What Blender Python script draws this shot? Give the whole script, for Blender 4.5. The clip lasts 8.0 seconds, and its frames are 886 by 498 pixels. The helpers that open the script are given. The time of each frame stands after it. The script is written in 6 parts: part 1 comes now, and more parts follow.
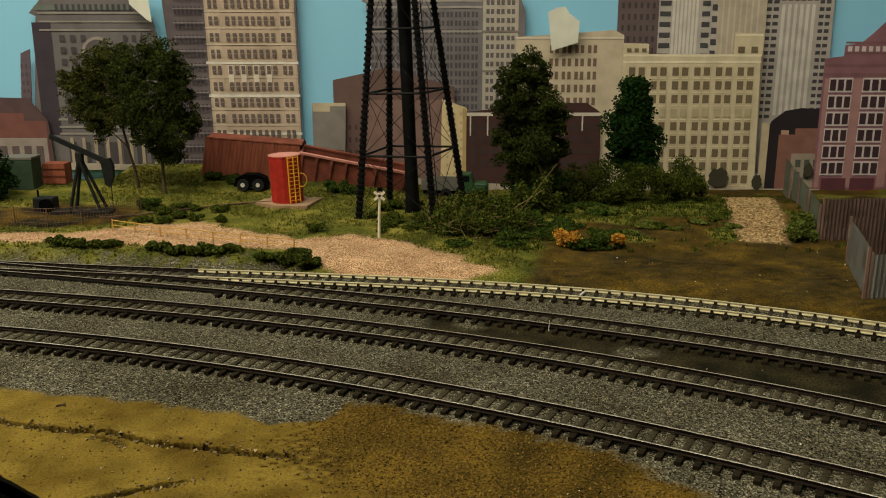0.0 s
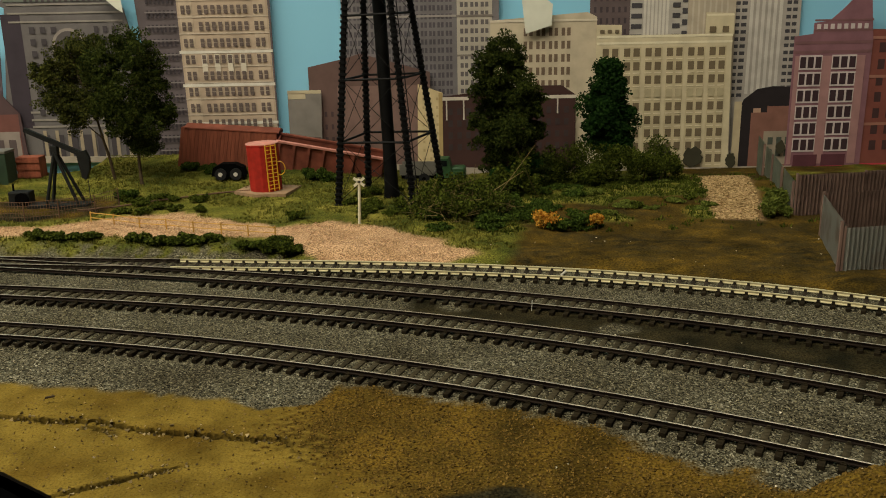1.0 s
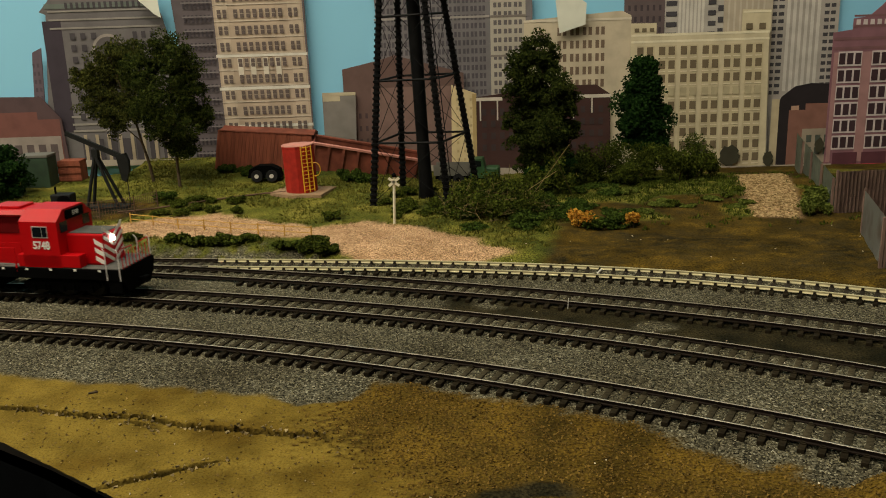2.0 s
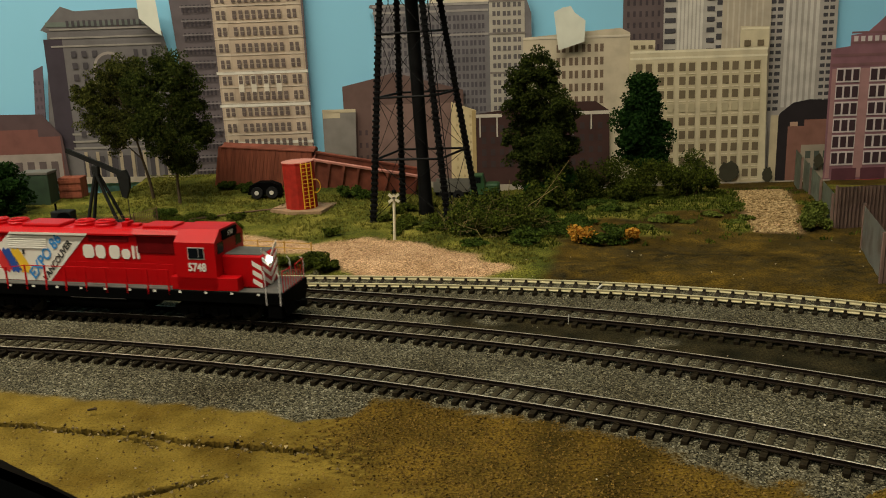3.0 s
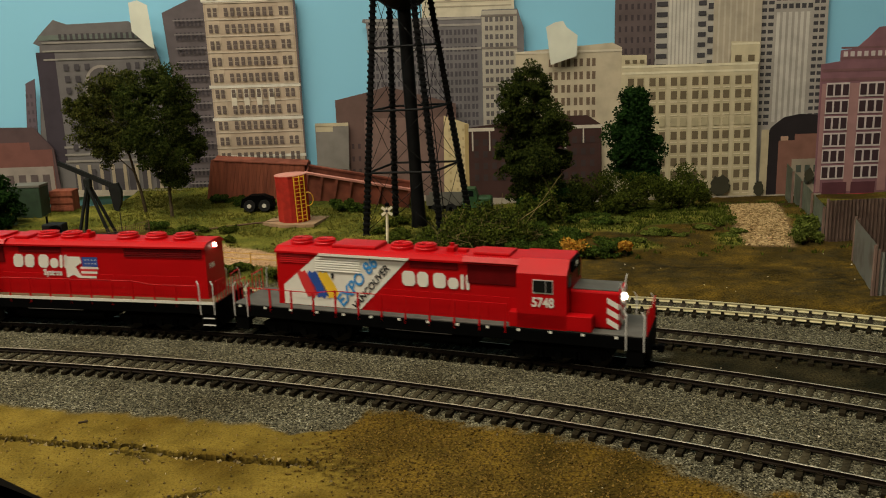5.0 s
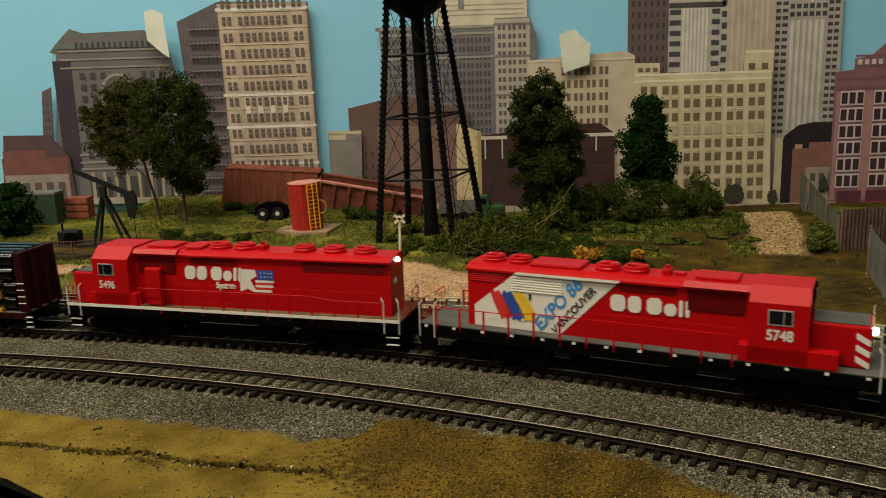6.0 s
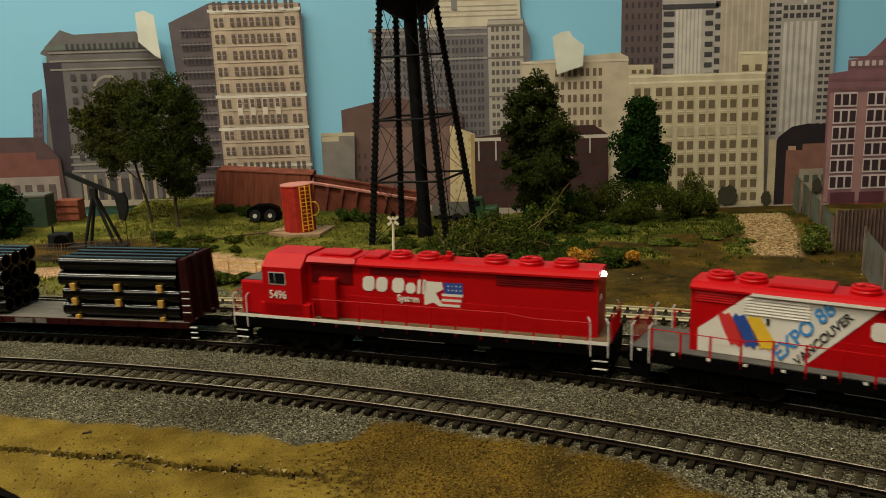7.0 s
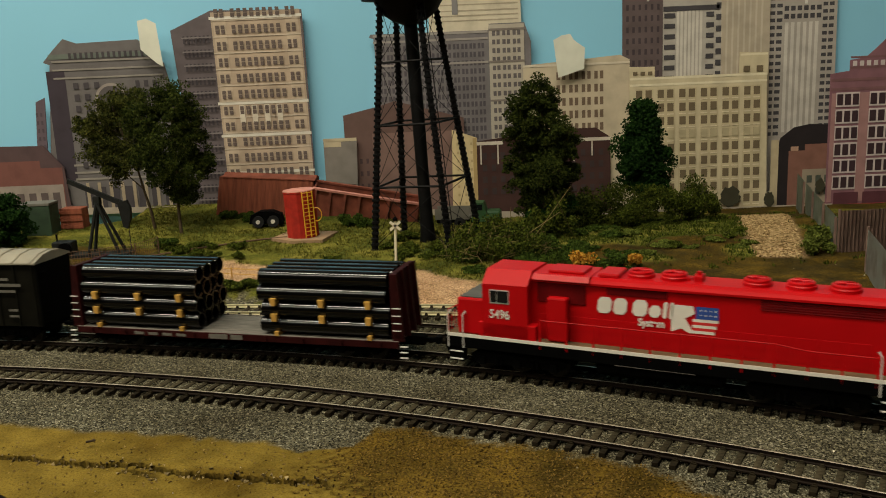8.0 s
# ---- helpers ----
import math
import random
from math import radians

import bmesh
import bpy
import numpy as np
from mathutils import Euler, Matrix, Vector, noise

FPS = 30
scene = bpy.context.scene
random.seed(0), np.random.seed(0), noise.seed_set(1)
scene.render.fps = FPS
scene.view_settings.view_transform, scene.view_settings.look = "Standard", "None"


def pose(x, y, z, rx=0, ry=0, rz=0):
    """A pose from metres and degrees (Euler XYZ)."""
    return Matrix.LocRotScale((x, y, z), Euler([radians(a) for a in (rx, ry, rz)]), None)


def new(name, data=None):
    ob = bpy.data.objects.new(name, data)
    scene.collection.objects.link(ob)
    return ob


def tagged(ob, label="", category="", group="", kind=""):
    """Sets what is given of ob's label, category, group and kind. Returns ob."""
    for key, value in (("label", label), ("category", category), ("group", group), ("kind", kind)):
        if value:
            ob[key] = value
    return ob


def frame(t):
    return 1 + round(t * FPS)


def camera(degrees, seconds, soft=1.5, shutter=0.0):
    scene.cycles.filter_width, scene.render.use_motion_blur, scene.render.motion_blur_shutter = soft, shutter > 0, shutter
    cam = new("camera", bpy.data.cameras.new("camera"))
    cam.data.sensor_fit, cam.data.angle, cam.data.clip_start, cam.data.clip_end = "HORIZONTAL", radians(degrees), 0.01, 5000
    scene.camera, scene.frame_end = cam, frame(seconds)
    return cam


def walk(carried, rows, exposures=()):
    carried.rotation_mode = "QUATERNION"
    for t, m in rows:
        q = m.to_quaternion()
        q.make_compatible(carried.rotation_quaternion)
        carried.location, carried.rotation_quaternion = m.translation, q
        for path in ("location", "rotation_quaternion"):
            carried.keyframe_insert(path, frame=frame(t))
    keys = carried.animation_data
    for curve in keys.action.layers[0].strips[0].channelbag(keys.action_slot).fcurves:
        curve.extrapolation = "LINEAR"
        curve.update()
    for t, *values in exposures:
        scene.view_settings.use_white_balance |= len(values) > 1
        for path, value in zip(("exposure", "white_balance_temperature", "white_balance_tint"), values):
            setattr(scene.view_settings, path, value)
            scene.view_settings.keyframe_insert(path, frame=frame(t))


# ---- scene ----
# A model railway in about 1:90, built at its true size: z = 0 is the top of the rails.
cam = camera(54.0, 8.0, 1.0, 0.35)
PATH = [
    (0.0, pose(-0.0000, -0.0000, 0.1583, 75.500, 0.000, -0.000)),
    (0.5, pose(-0.0007, 0.0001, 0.1560, 75.016, 0.922, -1.174)),
    (1.0, pose(-0.0035, -0.0047, 0.1579, 74.574, 0.984, -1.884)),
    (1.5, pose(-0.0050, -0.0061, 0.1563, 74.570, 1.684, 0.076)),
    (3.0, pose(-0.0053, -0.0061, 0.1546, 75.962, 1.864, 0.108)),
    (3.5, pose(-0.0055, -0.0064, 0.1538, 76.220, 1.629, -0.250)),
    (4.0, pose(-0.0049, -0.0066, 0.1546, 76.417, 1.703, -0.300)),
    (4.5, pose(-0.0058, -0.0060, 0.1530, 76.674, 1.689, -0.701)),
    (6.0, pose(-0.0065, -0.0068, 0.1538, 77.432, 1.758, 0.401)),
    (6.5, pose(-0.0065, -0.0058, 0.1531, 77.639, 1.746, 0.220)),
    (7.0, pose(-0.0072, -0.0032, 0.1520, 77.625, 1.748, -0.074)),
    (7.5, pose(-0.0057, -0.0031, 0.1529, 77.730, 2.013, -0.020)),
    (8.0, pose(-0.0049, -0.0038, 0.1533, 77.829, 2.381, 0.145)),
]
walk(cam, PATH)
scene.view_settings.exposure = 0.0

# ---- light: a lit room, ceiling lamps over the layout ----
world = bpy.data.worlds.new("room")
world.use_nodes = True
world.node_tree.nodes["Background"].inputs[0].default_value = (1.0, 0.93, 0.82, 1)
world.node_tree.nodes["Background"].inputs[1].default_value = 0.002
scene.world = world
LAMPS = [((-0.80, 0.24, 1.30), 2.4, 0.07, 35.0, -14, 22), ((-1.50, -0.50, 1.30), 2.4, 0.15, 15.0, -17, 44)]
for (lx, ly, lz), sx, sy, watts, turn, tip in LAMPS:
    lamp = bpy.data.lights.new("ceiling_lamp", "AREA")
    lamp.shape, lamp.size, lamp.size_y, lamp.energy = "RECTANGLE", sx, sy, watts
    lamp.color = (1.0, 0.92, 0.72)
    lo = new("ceiling_lamp", lamp)
    lo.matrix_basis = pose(lx, ly, lz, 0, 0, turn) @ pose(0, 0, 0, tip, 0, 0)


# ---- materials ----
def mat(name, color, rough=0.7, metal=0.0, second=None, scale=120.0, detail=6.0, var=0.35, bump=0.0, bscale=900.0,
        per_object=0.0, spec=0.5, low=0.35, high=0.65, stretch=(1, 1, 1)):
    m = bpy.data.materials.new(name)
    m.use_nodes = True
    nt = m.node_tree
    b = nt.nodes["Principled BSDF"]
    b.inputs["Roughness"].default_value = rough
    b.inputs["Metallic"].default_value = metal
    b.inputs["Specular IOR Level"].default_value = spec
    tc = nt.nodes.new("ShaderNodeTexCoord")
    mp = nt.nodes.new("ShaderNodeMapping")
    mp.inputs["Scale"].default_value = stretch
    nt.links.new(tc.outputs["Object"], mp.inputs["Vector"])
    n1 = nt.nodes.new("ShaderNodeTexNoise")
    n1.inputs["Scale"].default_value, n1.inputs["Detail"].default_value = scale, detail
    nt.links.new(mp.outputs[0], n1.inputs["Vector"])
    ramp = nt.nodes.new("ShaderNodeValToRGB")
    ramp.color_ramp.elements[0].position, ramp.color_ramp.elements[1].position = low, high
    c2 = second or tuple(c * (1 - var) for c in color)
    ramp.color_ramp.elements[0].color = (*c2, 1)
    ramp.color_ramp.elements[1].color = (*color, 1)
    nt.links.new(n1.outputs["Fac"], ramp.inputs["Fac"])
    out = ramp.outputs["Color"]
    if per_object:
        oi = nt.nodes.new("ShaderNodeObjectInfo")
        mr = nt.nodes.new("ShaderNodeMapRange")
        mr.inputs["To Min"].default_value, mr.inputs["To Max"].default_value = 1 - per_object, 1 + per_object
        nt.links.new(oi.outputs["Random"], mr.inputs["Value"])
        mx = nt.nodes.new("ShaderNodeVectorMath")
        mx.operation = "SCALE"
        nt.links.new(out, mx.inputs[0])
        nt.links.new(mr.outputs[0], mx.inputs["Scale"])
        out = mx.outputs[0]
    nt.links.new(out, b.inputs["Base Color"])
    if bump:
        n2 = nt.nodes.new("ShaderNodeTexNoise")
        n2.inputs["Scale"].default_value, n2.inputs["Detail"].default_value = bscale, 4
        nt.links.new(mp.outputs[0], n2.inputs["Vector"])
        bp = nt.nodes.new("ShaderNodeBump")
        bp.inputs["Strength"].default_value, bp.inputs["Distance"].default_value = bump, 0.0006
        nt.links.new(n2.outputs["Fac"], bp.inputs["Height"])
        nt.links.new(bp.outputs[0], b.inputs["Normal"])
    return m


def leaf_mat(name, a, b_, rough=0.8):
    """Foliage: every clump of the mesh takes its own tone between two greens."""
    m = bpy.data.materials.new(name)
    m.use_nodes = True
    nt = m.node_tree
    p = nt.nodes["Principled BSDF"]
    p.inputs["Roughness"].default_value = rough
    p.inputs["Specular IOR Level"].default_value = 0.06
    g = nt.nodes.new("ShaderNodeNewGeometry")
    r = nt.nodes.new("ShaderNodeValToRGB")
    r.color_ramp.elements[0].color, r.color_ramp.elements[1].color = (*a, 1), (*b_, 1)
    nt.links.new(g.outputs["Random Per Island"], r.inputs["Fac"])
    nt.links.new(r.outputs["Color"], p.inputs["Base Color"])
    return m


def glow(name, color, power):
    m = bpy.data.materials.new(name)
    m.use_nodes = True
    p = m.node_tree.nodes["Principled BSDF"]
    p.inputs["Base Color"].default_value = (*color, 1)
    p.inputs["Emission Color"].default_value = (*color, 1)
    p.inputs["Emission Strength"].default_value = power
    return m


RED = mat("loco_red_paint", (0.44, 0.0016, 0.004), 0.42, var=0.10, scale=60, bump=0.03, spec=0.22)
BLACK = mat("black_plastic", (0.0022, 0.0022, 0.0022), 0.65, var=0.4, bump=0.1, spec=0.03)
WALK = mat("grey_walkway", (0.10, 0.095, 0.085), 0.8, var=0.25, bump=0.15, spec=0.2)
WHITE = mat("white_lettering", (0.74, 0.70, 0.62), 0.5, var=0.08)
SILVER = mat("handrail_white", (0.62, 0.58, 0.54), 0.45, var=0.1)
DECAL_BLUE = mat("decal_blue", (0.02, 0.07, 0.32), 0.5, var=0.1)
DECAL_CYAN = mat("decal_light_blue", (0.04, 0.26, 0.62), 0.5, var=0.1)
DECAL_YELLOW = mat("decal_yellow", (0.80, 0.50, 0.03), 0.5, var=0.1)
DECAL_RED = mat("decal_red", (0.60, 0.03, 0.03), 0.5, var=0.1)
DECAL_BLACK = mat("decal_black", (0.02, 0.02, 0.02), 0.5, var=0.1)
GLASS = mat("dark_cab_glass", (0.006, 0.008, 0.010), 0.08, var=0.1, spec=0.25)
FRAME_GREY = mat("window_frame", (0.5, 0.47, 0.44), 0.4, var=0.1)
LIGHT_ON = glow("lit_headlight", (1.0, 0.93, 0.78), 14.0)
PIPE = mat("black_pipe", (0.0025, 0.0025, 0.0025), 0.13, spec=0.5, var=0.3, scale=40)
WOOD_STRIP = mat("timber_dunnage", (0.55, 0.30, 0.05), 0.7, var=0.3, bump=0.1)
# darkened red for the rear grille and for shade under the roof edges
GRILLE_SHADE = mat("grille_and_shade_red", (0.12, 0.002, 0.003), 0.7, var=0.3, bump=0.2, spec=0.08)
MAROON = mat("oxide_red_steel", (0.030, 0.003, 0.003), 0.6, var=0.4, bump=0.1, spec=0.12)
DECK = mat("worn_grey_deck", (0.16, 0.145, 0.125), 0.85, var=0.35, bump=0.15, stretch=(1, 6, 1), spec=0.15)
BOX_OLIVE = mat("dark_olive_car_side", (0.007, 0.0065, 0.004), 0.75, var=0.4, bump=0.1, spec=0.06)
BOX_ROOF = mat("pale_metal_roof", (0.27, 0.24, 0.18), 0.65, var=0.25, scale=60)
GREY_PRINT = mat("faded_lettering", (0.13, 0.12, 0.10), 0.7, var=0.2)
STEEL = mat("wheel_steel", (0.05, 0.045, 0.04), 0.5, 0.6, var=0.3, spec=0.2)

RAIL_SIDE = mat("rusty_rail", (0.013, 0.008, 0.005), 0.75, var=0.4, bump=0.1, spec=0.1)
RAIL_TOP = mat("worn_rail_head", (0.36, 0.31, 0.23), 0.30, 0.4, var=0.35, scale=200)
RAIL_BRIGHT = mat("bright_nickel_rail", (0.62, 0.55, 0.33), 0.4, 0.2, var=0.12, scale=200)
TIE = mat("dusty_brown_tie", (0.050, 0.041, 0.024), 0.9, var=0.55, scale=420, bump=0.4, per_object=0.35, spec=0.05)
# tie brown darkened: the shade on the ends outside the rails is in the colour
TIE_END_SHADE = mat("shaded_tie_end", (0.021, 0.016, 0.009), 0.85, var=0.4, scale=500, bump=0.3, per_object=0.3, spec=0.05)
TIE_PALE = mat("weathered_tie", (0.035, 0.027, 0.018), 0.85, var=0.4, scale=500, bump=0.3, per_object=0.3, spec=0.1)

SKY = mat("painted_sky_board", (0.225, 0.52, 0.71), 0.75, var=0.06, scale=3)
TAPE = mat("masking_tape", (0.66, 0.66, 0.56), 0.6, var=0.1, scale=60, bump=0.1)
LEG_BLACK = mat("black_tower_steel", (0.006, 0.006, 0.006), 0.6, var=0.4, bump=0.1, spec=0.1)
BARK = mat("bark", (0.085, 0.06, 0.035), 0.9, var=0.4, scale=400, bump=0.4, spec=0.1)
LEAF_OLIVE = leaf_mat("olive_leaves", (0.008, 0.013, 0.003), (0.085, 0.090, 0.016))
LEAF_DEEP = leaf_mat("deep_olive_leaves", (0.006, 0.012, 0.002), (0.055, 0.070, 0.011))
LEAF_GREEN = leaf_mat("green_leaves", (0.010, 0.022, 0.003), (0.065, 0.098, 0.013))
LEAF_DARK = leaf_mat("dark_green_leaves", (0.004, 0.014, 0.003), (0.018, 0.048, 0.007))
LEAF_BUSH = leaf_mat("bush_leaves", (0.009, 0.018, 0.002), (0.090, 0.108, 0.013))
LEAF_BRIGHT = leaf_mat("bright_weeds", (0.05, 0.07, 0.01), (0.14, 0.16, 0.03))
LEAF_ORANGE = leaf_mat("orange_flowers", (0.30, 0.10, 0.008), (0.60, 0.34, 0.05))
TWIG = leaf_mat("dry_twigs", (0.05, 0.04, 0.014), (0.24, 0.18, 0.075))
GRASS_BLADE = leaf_mat("grass_blades", (0.045, 0.050, 0.008), (0.17, 0.155, 0.028))
SHED_RED = mat("red_tank_paint", (0.36, 0.022, 0.013), 0.6, var=0.3, scale=150, bump=0.1, spec=0.2)
SHED_TOP = mat("faded_pink_top", (0.55, 0.22, 0.17), 0.7, var=0.2)
YELLOW = mat("yellow_ladder_paint", (0.72, 0.36, 0.02), 0.5, var=0.2)
PAD = mat("concrete_pad", (0.32, 0.20, 0.11), 0.9, var=0.25, scale=200, bump=0.2)
BROWN_PLANK = mat("red_brown_planks", (0.25, 0.075, 0.042), 0.8, var=0.4, scale=60, bump=0.2, stretch=(5, 5, 0.6), spec=0.15)
BROWN_STEEL = mat("red_brown_steel", (0.24, 0.072, 0.045), 0.75, var=0.45, scale=70, bump=0.15, spec=0.15)
CORRUGATED = mat("grey_corrugated_iron", (0.30, 0.29, 0.25), 0.6, 0.1, second=(0.17, 0.12, 0.09), scale=50, low=0.25, high=0.5)
CORR_RUST = mat("rusty_panel", (0.22, 0.14, 0.11), 0.7, var=0.4, scale=60, spec=0.2)
FENCE_GREEN = mat("grey_green_board", (0.22, 0.24, 0.18), 0.75, var=0.35, scale=60)
PUMP = mat("dark_grey_pump", (0.014, 0.015, 0.014), 0.6, var=0.4, bump=0.1, spec=0.15)
TRUCK_GREEN = mat("green_truck_paint", (0.03, 0.09, 0.03), 0.5, var=0.3)
TYRE = mat("tyre_rubber", (0.015, 0.015, 0.015), 0.8, var=0.3, spec=0.15)
HUB = mat("pale_hub", (0.55, 0.52, 0.46), 0.5, var=0.2)
POST_WHITE = mat("off_white_post", (0.70, 0.64, 0.48), 0.6, var=0.15)
RUST_PIPE = mat("rusty_pipe", (0.12, 0.06, 0.03), 0.8, var=0.4)
STONE = leaf_mat("ballast_stones", (0.028, 0.025, 0.013), (0.24, 0.212, 0.128), 0.9)
CHIP = leaf_mat("pale_chips", (0.30, 0.24, 0.16), (0.65, 0.58, 0.45), 0.9)
FASCIA = mat("black_fascia", (0.004, 0.005, 0.006), 0.7, var=0.3, spec=0.1)
WALL = mat("room_wall", (0.10, 0.085, 0.07), 0.9, var=0.1, scale=4)
CEIL = mat("room_ceiling", (0.12, 0.115, 0.10), 0.9, var=0.05, scale=4)
CARPET = mat("dark_room_floor", (0.03, 0.03, 0.03), 0.95, var=0.3, scale=30)


# ---- mesh helpers ----
def part(name, bm, material, parent, label="", smooth=False):
    me = bpy.data.meshes.new(name)
    bm.to_mesh(me)
    bm.free()
    return link(name, me, material, parent, label, smooth)


def link(name, me, material, parent, label="", smooth=False):
    for m in (material if isinstance(material, (list, tuple)) else [material]):
        me.materials.append(m)
    if smooth:
        me.polygons.foreach_set("use_smooth", [True] * len(me.polygons))
        me.set_sharp_from_angle(angle=0.75)
    ob = new(name, me)
    if parent:
        ob.parent = parent
    if label:
        tagged(ob, label)
    return ob


def thing(name, label, category, m=None, group="", kind=""):
    ob = new(name)
    ob.empty_display_size = 0.01
    if m is not None:
        ob.matrix_basis = m
    return tagged(ob, label, category, group, kind)


def box(bm, x0, x1, y0, y1, z0, z1, bevel=0.0, m=None):
    vs = [bm.verts.new(p) for p in ((x0, y0, z0), (x1, y0, z0), (x1, y1, z0), (x0, y1, z0),
                                    (x0, y0, z1), (x1, y0, z1), (x1, y1, z1), (x0, y1, z1))]
    fs = [bm.faces.new([vs[i] for i in f]) for f in ((3, 2, 1, 0), (4, 5, 6, 7), (0, 1, 5, 4), (1, 2, 6, 5), (2, 3, 7, 6), (3, 0, 4, 7))]
    made = list(vs)
    if bevel:
        r = bmesh.ops.bevel(bm, geom=list({e for f in fs for e in f.edges}), offset=bevel, segments=2, profile=0.5, affect="EDGES")
        made = list({v for f in r["faces"] for v in f.verts} | {v for v in vs if v.is_valid})
    if m is not None:
        bmesh.ops.transform(bm, matrix=m, verts=made)
    return bm


def rod(bm, a, b, r, n=8, r2=None):
    """A round bar from a to b."""
    a, b = Vector(a), Vector(b)
    q = (b - a).to_track_quat("Z", "Y")
    rings = []
    for p, rr in ((a, r), (b, r if r2 is None else r2)):
        rings.append([bm.verts.new(p + q @ Vector((rr * math.cos(2 * math.pi * i / n), rr * math.sin(2 * math.pi * i / n), 0))) for i in range(n)])
    for i in range(n):
        bm.faces.new((rings[0][i], rings[0][(i + 1) % n], rings[1][(i + 1) % n], rings[1][i]))
    bm.faces.new(rings[0][::-1])
    bm.faces.new(rings[1])
    return bm


def lathe(bm, cx, cy, profile, n=24):
    """A turned shape round an upright axis; profile: (radius, z) from bottom to top."""
    rings = [[bm.verts.new((cx + r * math.cos(2 * math.pi * i / n), cy + r * math.sin(2 * math.pi * i / n), z)) for i in range(n)] for r, z in profile]
    for k in range(len(rings) - 1):
        for i in range(n):
            bm.faces.new((rings[k][i], rings[k][(i + 1) % n], rings[k + 1][(i + 1) % n], rings[k + 1][i]))
    bm.faces.new(rings[0][::-1])
    bm.faces.new(rings[-1])
    return bm


def prism(bm, pts, axis, lo, hi):
    """A flat outline pushed out along an axis ('x', 'y' or 'z')."""
    def at(p, d):
        return {"x": (d, p[0], p[1]), "y": (p[0], d, p[1]), "z": (p[0], p[1], d)}[axis]
    a = [bm.verts.new(at(p, lo)) for p in pts]
    b = [bm.verts.new(at(p, hi)) for p in pts]
    n = len(pts)
    bm.faces.new(a)
    bm.faces.new(b[::-1])
    for i in range(n):
        bm.faces.new((a[i], b[i], b[(i + 1) % n], a[(i + 1) % n]))
    bmesh.ops.recalc_face_normals(bm, faces=bm.faces)
    return bm


def B():
    return bmesh.new()


# ---- the plan: track lines and the lie of the land ----
def line(coef, lo, hi):
    """A track's centre line y(x): a cubic between lo and hi, straight beyond."""
    def y(x):
        c = min(max(x, lo), hi)
        d = (3 * coef[0] * c + 2 * coef[1]) * c + coef[2]
        return ((coef[0] * c + coef[1]) * c + coef[2]) * c + coef[3] + d * (x - c)
    return y


near_line = line((-0.1931, -0.5262, -0.4409, 0.3590), -0.30, 0.28)
main_line = line((-0.4471, -0.5234, -0.3875, 0.4289), -0.28, 0.30)
third_line = line((-0.4384, -0.3424, -0.3464, 0.4806), -0.22, 0.32)
bright_line = line((-1.0879, -0.4386, -0.1868, 0.5273), -0.20, 0.30)
GAUGE = 0.0172


def step(a, b, x):
    t = min(max((x - a) / (b - a), 0.0), 1.0)
    return t * t * (3 - 2 * t)


def edge_y(x):
    """The front edge of the layout."""
    return max(0.310 - (0.72 if x > -0.188 else 0.4) * (x + 0.188), 0.08)


CRACK_X = (-0.30, -0.189, -0.180, -0.157, -0.138, -0.117, -0.094, -0.080, -0.0715, -0.0607, -0.0558, -0.050)
CRACK_Y = (0.356, 0.3405, 0.3367, 0.3314, 0.3293, 0.3203, 0.3154, 0.3121, 0.3098, 0.3098, 0.3056, 0.293)


def crack_y(x):
    jag = 0.0017 * noise.noise((x * 260, 7, 0)) + 0.0017 * noise.noise((x * 700, 2, 0))
    return float(np.interp(x, CRACK_X, CRACK_Y)) + jag


def cracks(x):
    """The cracks in the plaster where they cross x: middle, reach along x, depth and half width."""
    w = 0.0010 + 0.0011 * noise.noise((x * 170, 1, 0))
    w = max(w, 0.0003)
    return ((crack_y(x), -0.30, -0.050, 0.011, w), (crack_y(x) - 0.0052 - 0.12 * (x + 0.138), -0.150, -0.122, 0.004, 0.6 * w),
            (0.2793 + 0.45 * (x + 0.1197) + 0.0018 * noise.noise((x * 230, 4, 0)), -0.140, -0.089, 0.006, w))


def height(x, y):
    """The ground's height."""
    tb = bright_line(x)
    z = -0.0039
    for way in (near_line, main_line, third_line, bright_line) if y < 0.66 else ():
        off = abs(y - way(x)) * 0.92
        if off < 0.016:
            z += 0.0011 * step(0.0095, 0.0070, off) - 0.0005 * step(0.0085, 0.0105, off) * step(0.016, 0.0125, off)
    f = near_line(x) - 0.013 - y
    if f > 0:
        z -= 0.0016 * step(0.0, 0.02, f)
    b = y - tb - 0.014
    if b > 0:
        z += 0.0035 * step(0.0, 0.03, b) + 0.0009 * step(0.0, 0.02, b) + 0.0011 * noise.noise((x * 40, y * 40, 3))
        left = step(0.04, -0.16, x)
        z += left * (0.0085 * step(0.67, 0.86, y) + 0.005 * step(0.82, 0.92, y))
        z -= 0.020 * step(-0.325, -0.350, x) * step(0.845, 0.90, y)
        z += (1 - left) * (0.004 * step(0.60, 0.70, y) - 0.017 * step(0.74, 0.90, y))
        z += 0.0025 * step(0.0, 0.02, b) * step(0.09, 0.02, b) * step(0.02, -0.1, x)
    for cy, x0, x1, deep, wide in cracks(x):
        if x0 < x < x1:
            k = step(x0, x0 + 0.015, x) * step(x1, x1 - 0.02, x)
            z -= deep * k * math.exp(-((y - cy) / wide) ** 4)
            z += 0.0006 * k * math.exp(-((y - cy - 0.004) / 0.004) ** 2)
    m = math.hypot((x - 0.152) / 0.042, (y - 0.236) / 0.027)
    if m < 1:
        z += 0.020 * (1 - m * m)
    z += 0.00035 * noise.noise((x * 150, y * 150, 0))
    return z


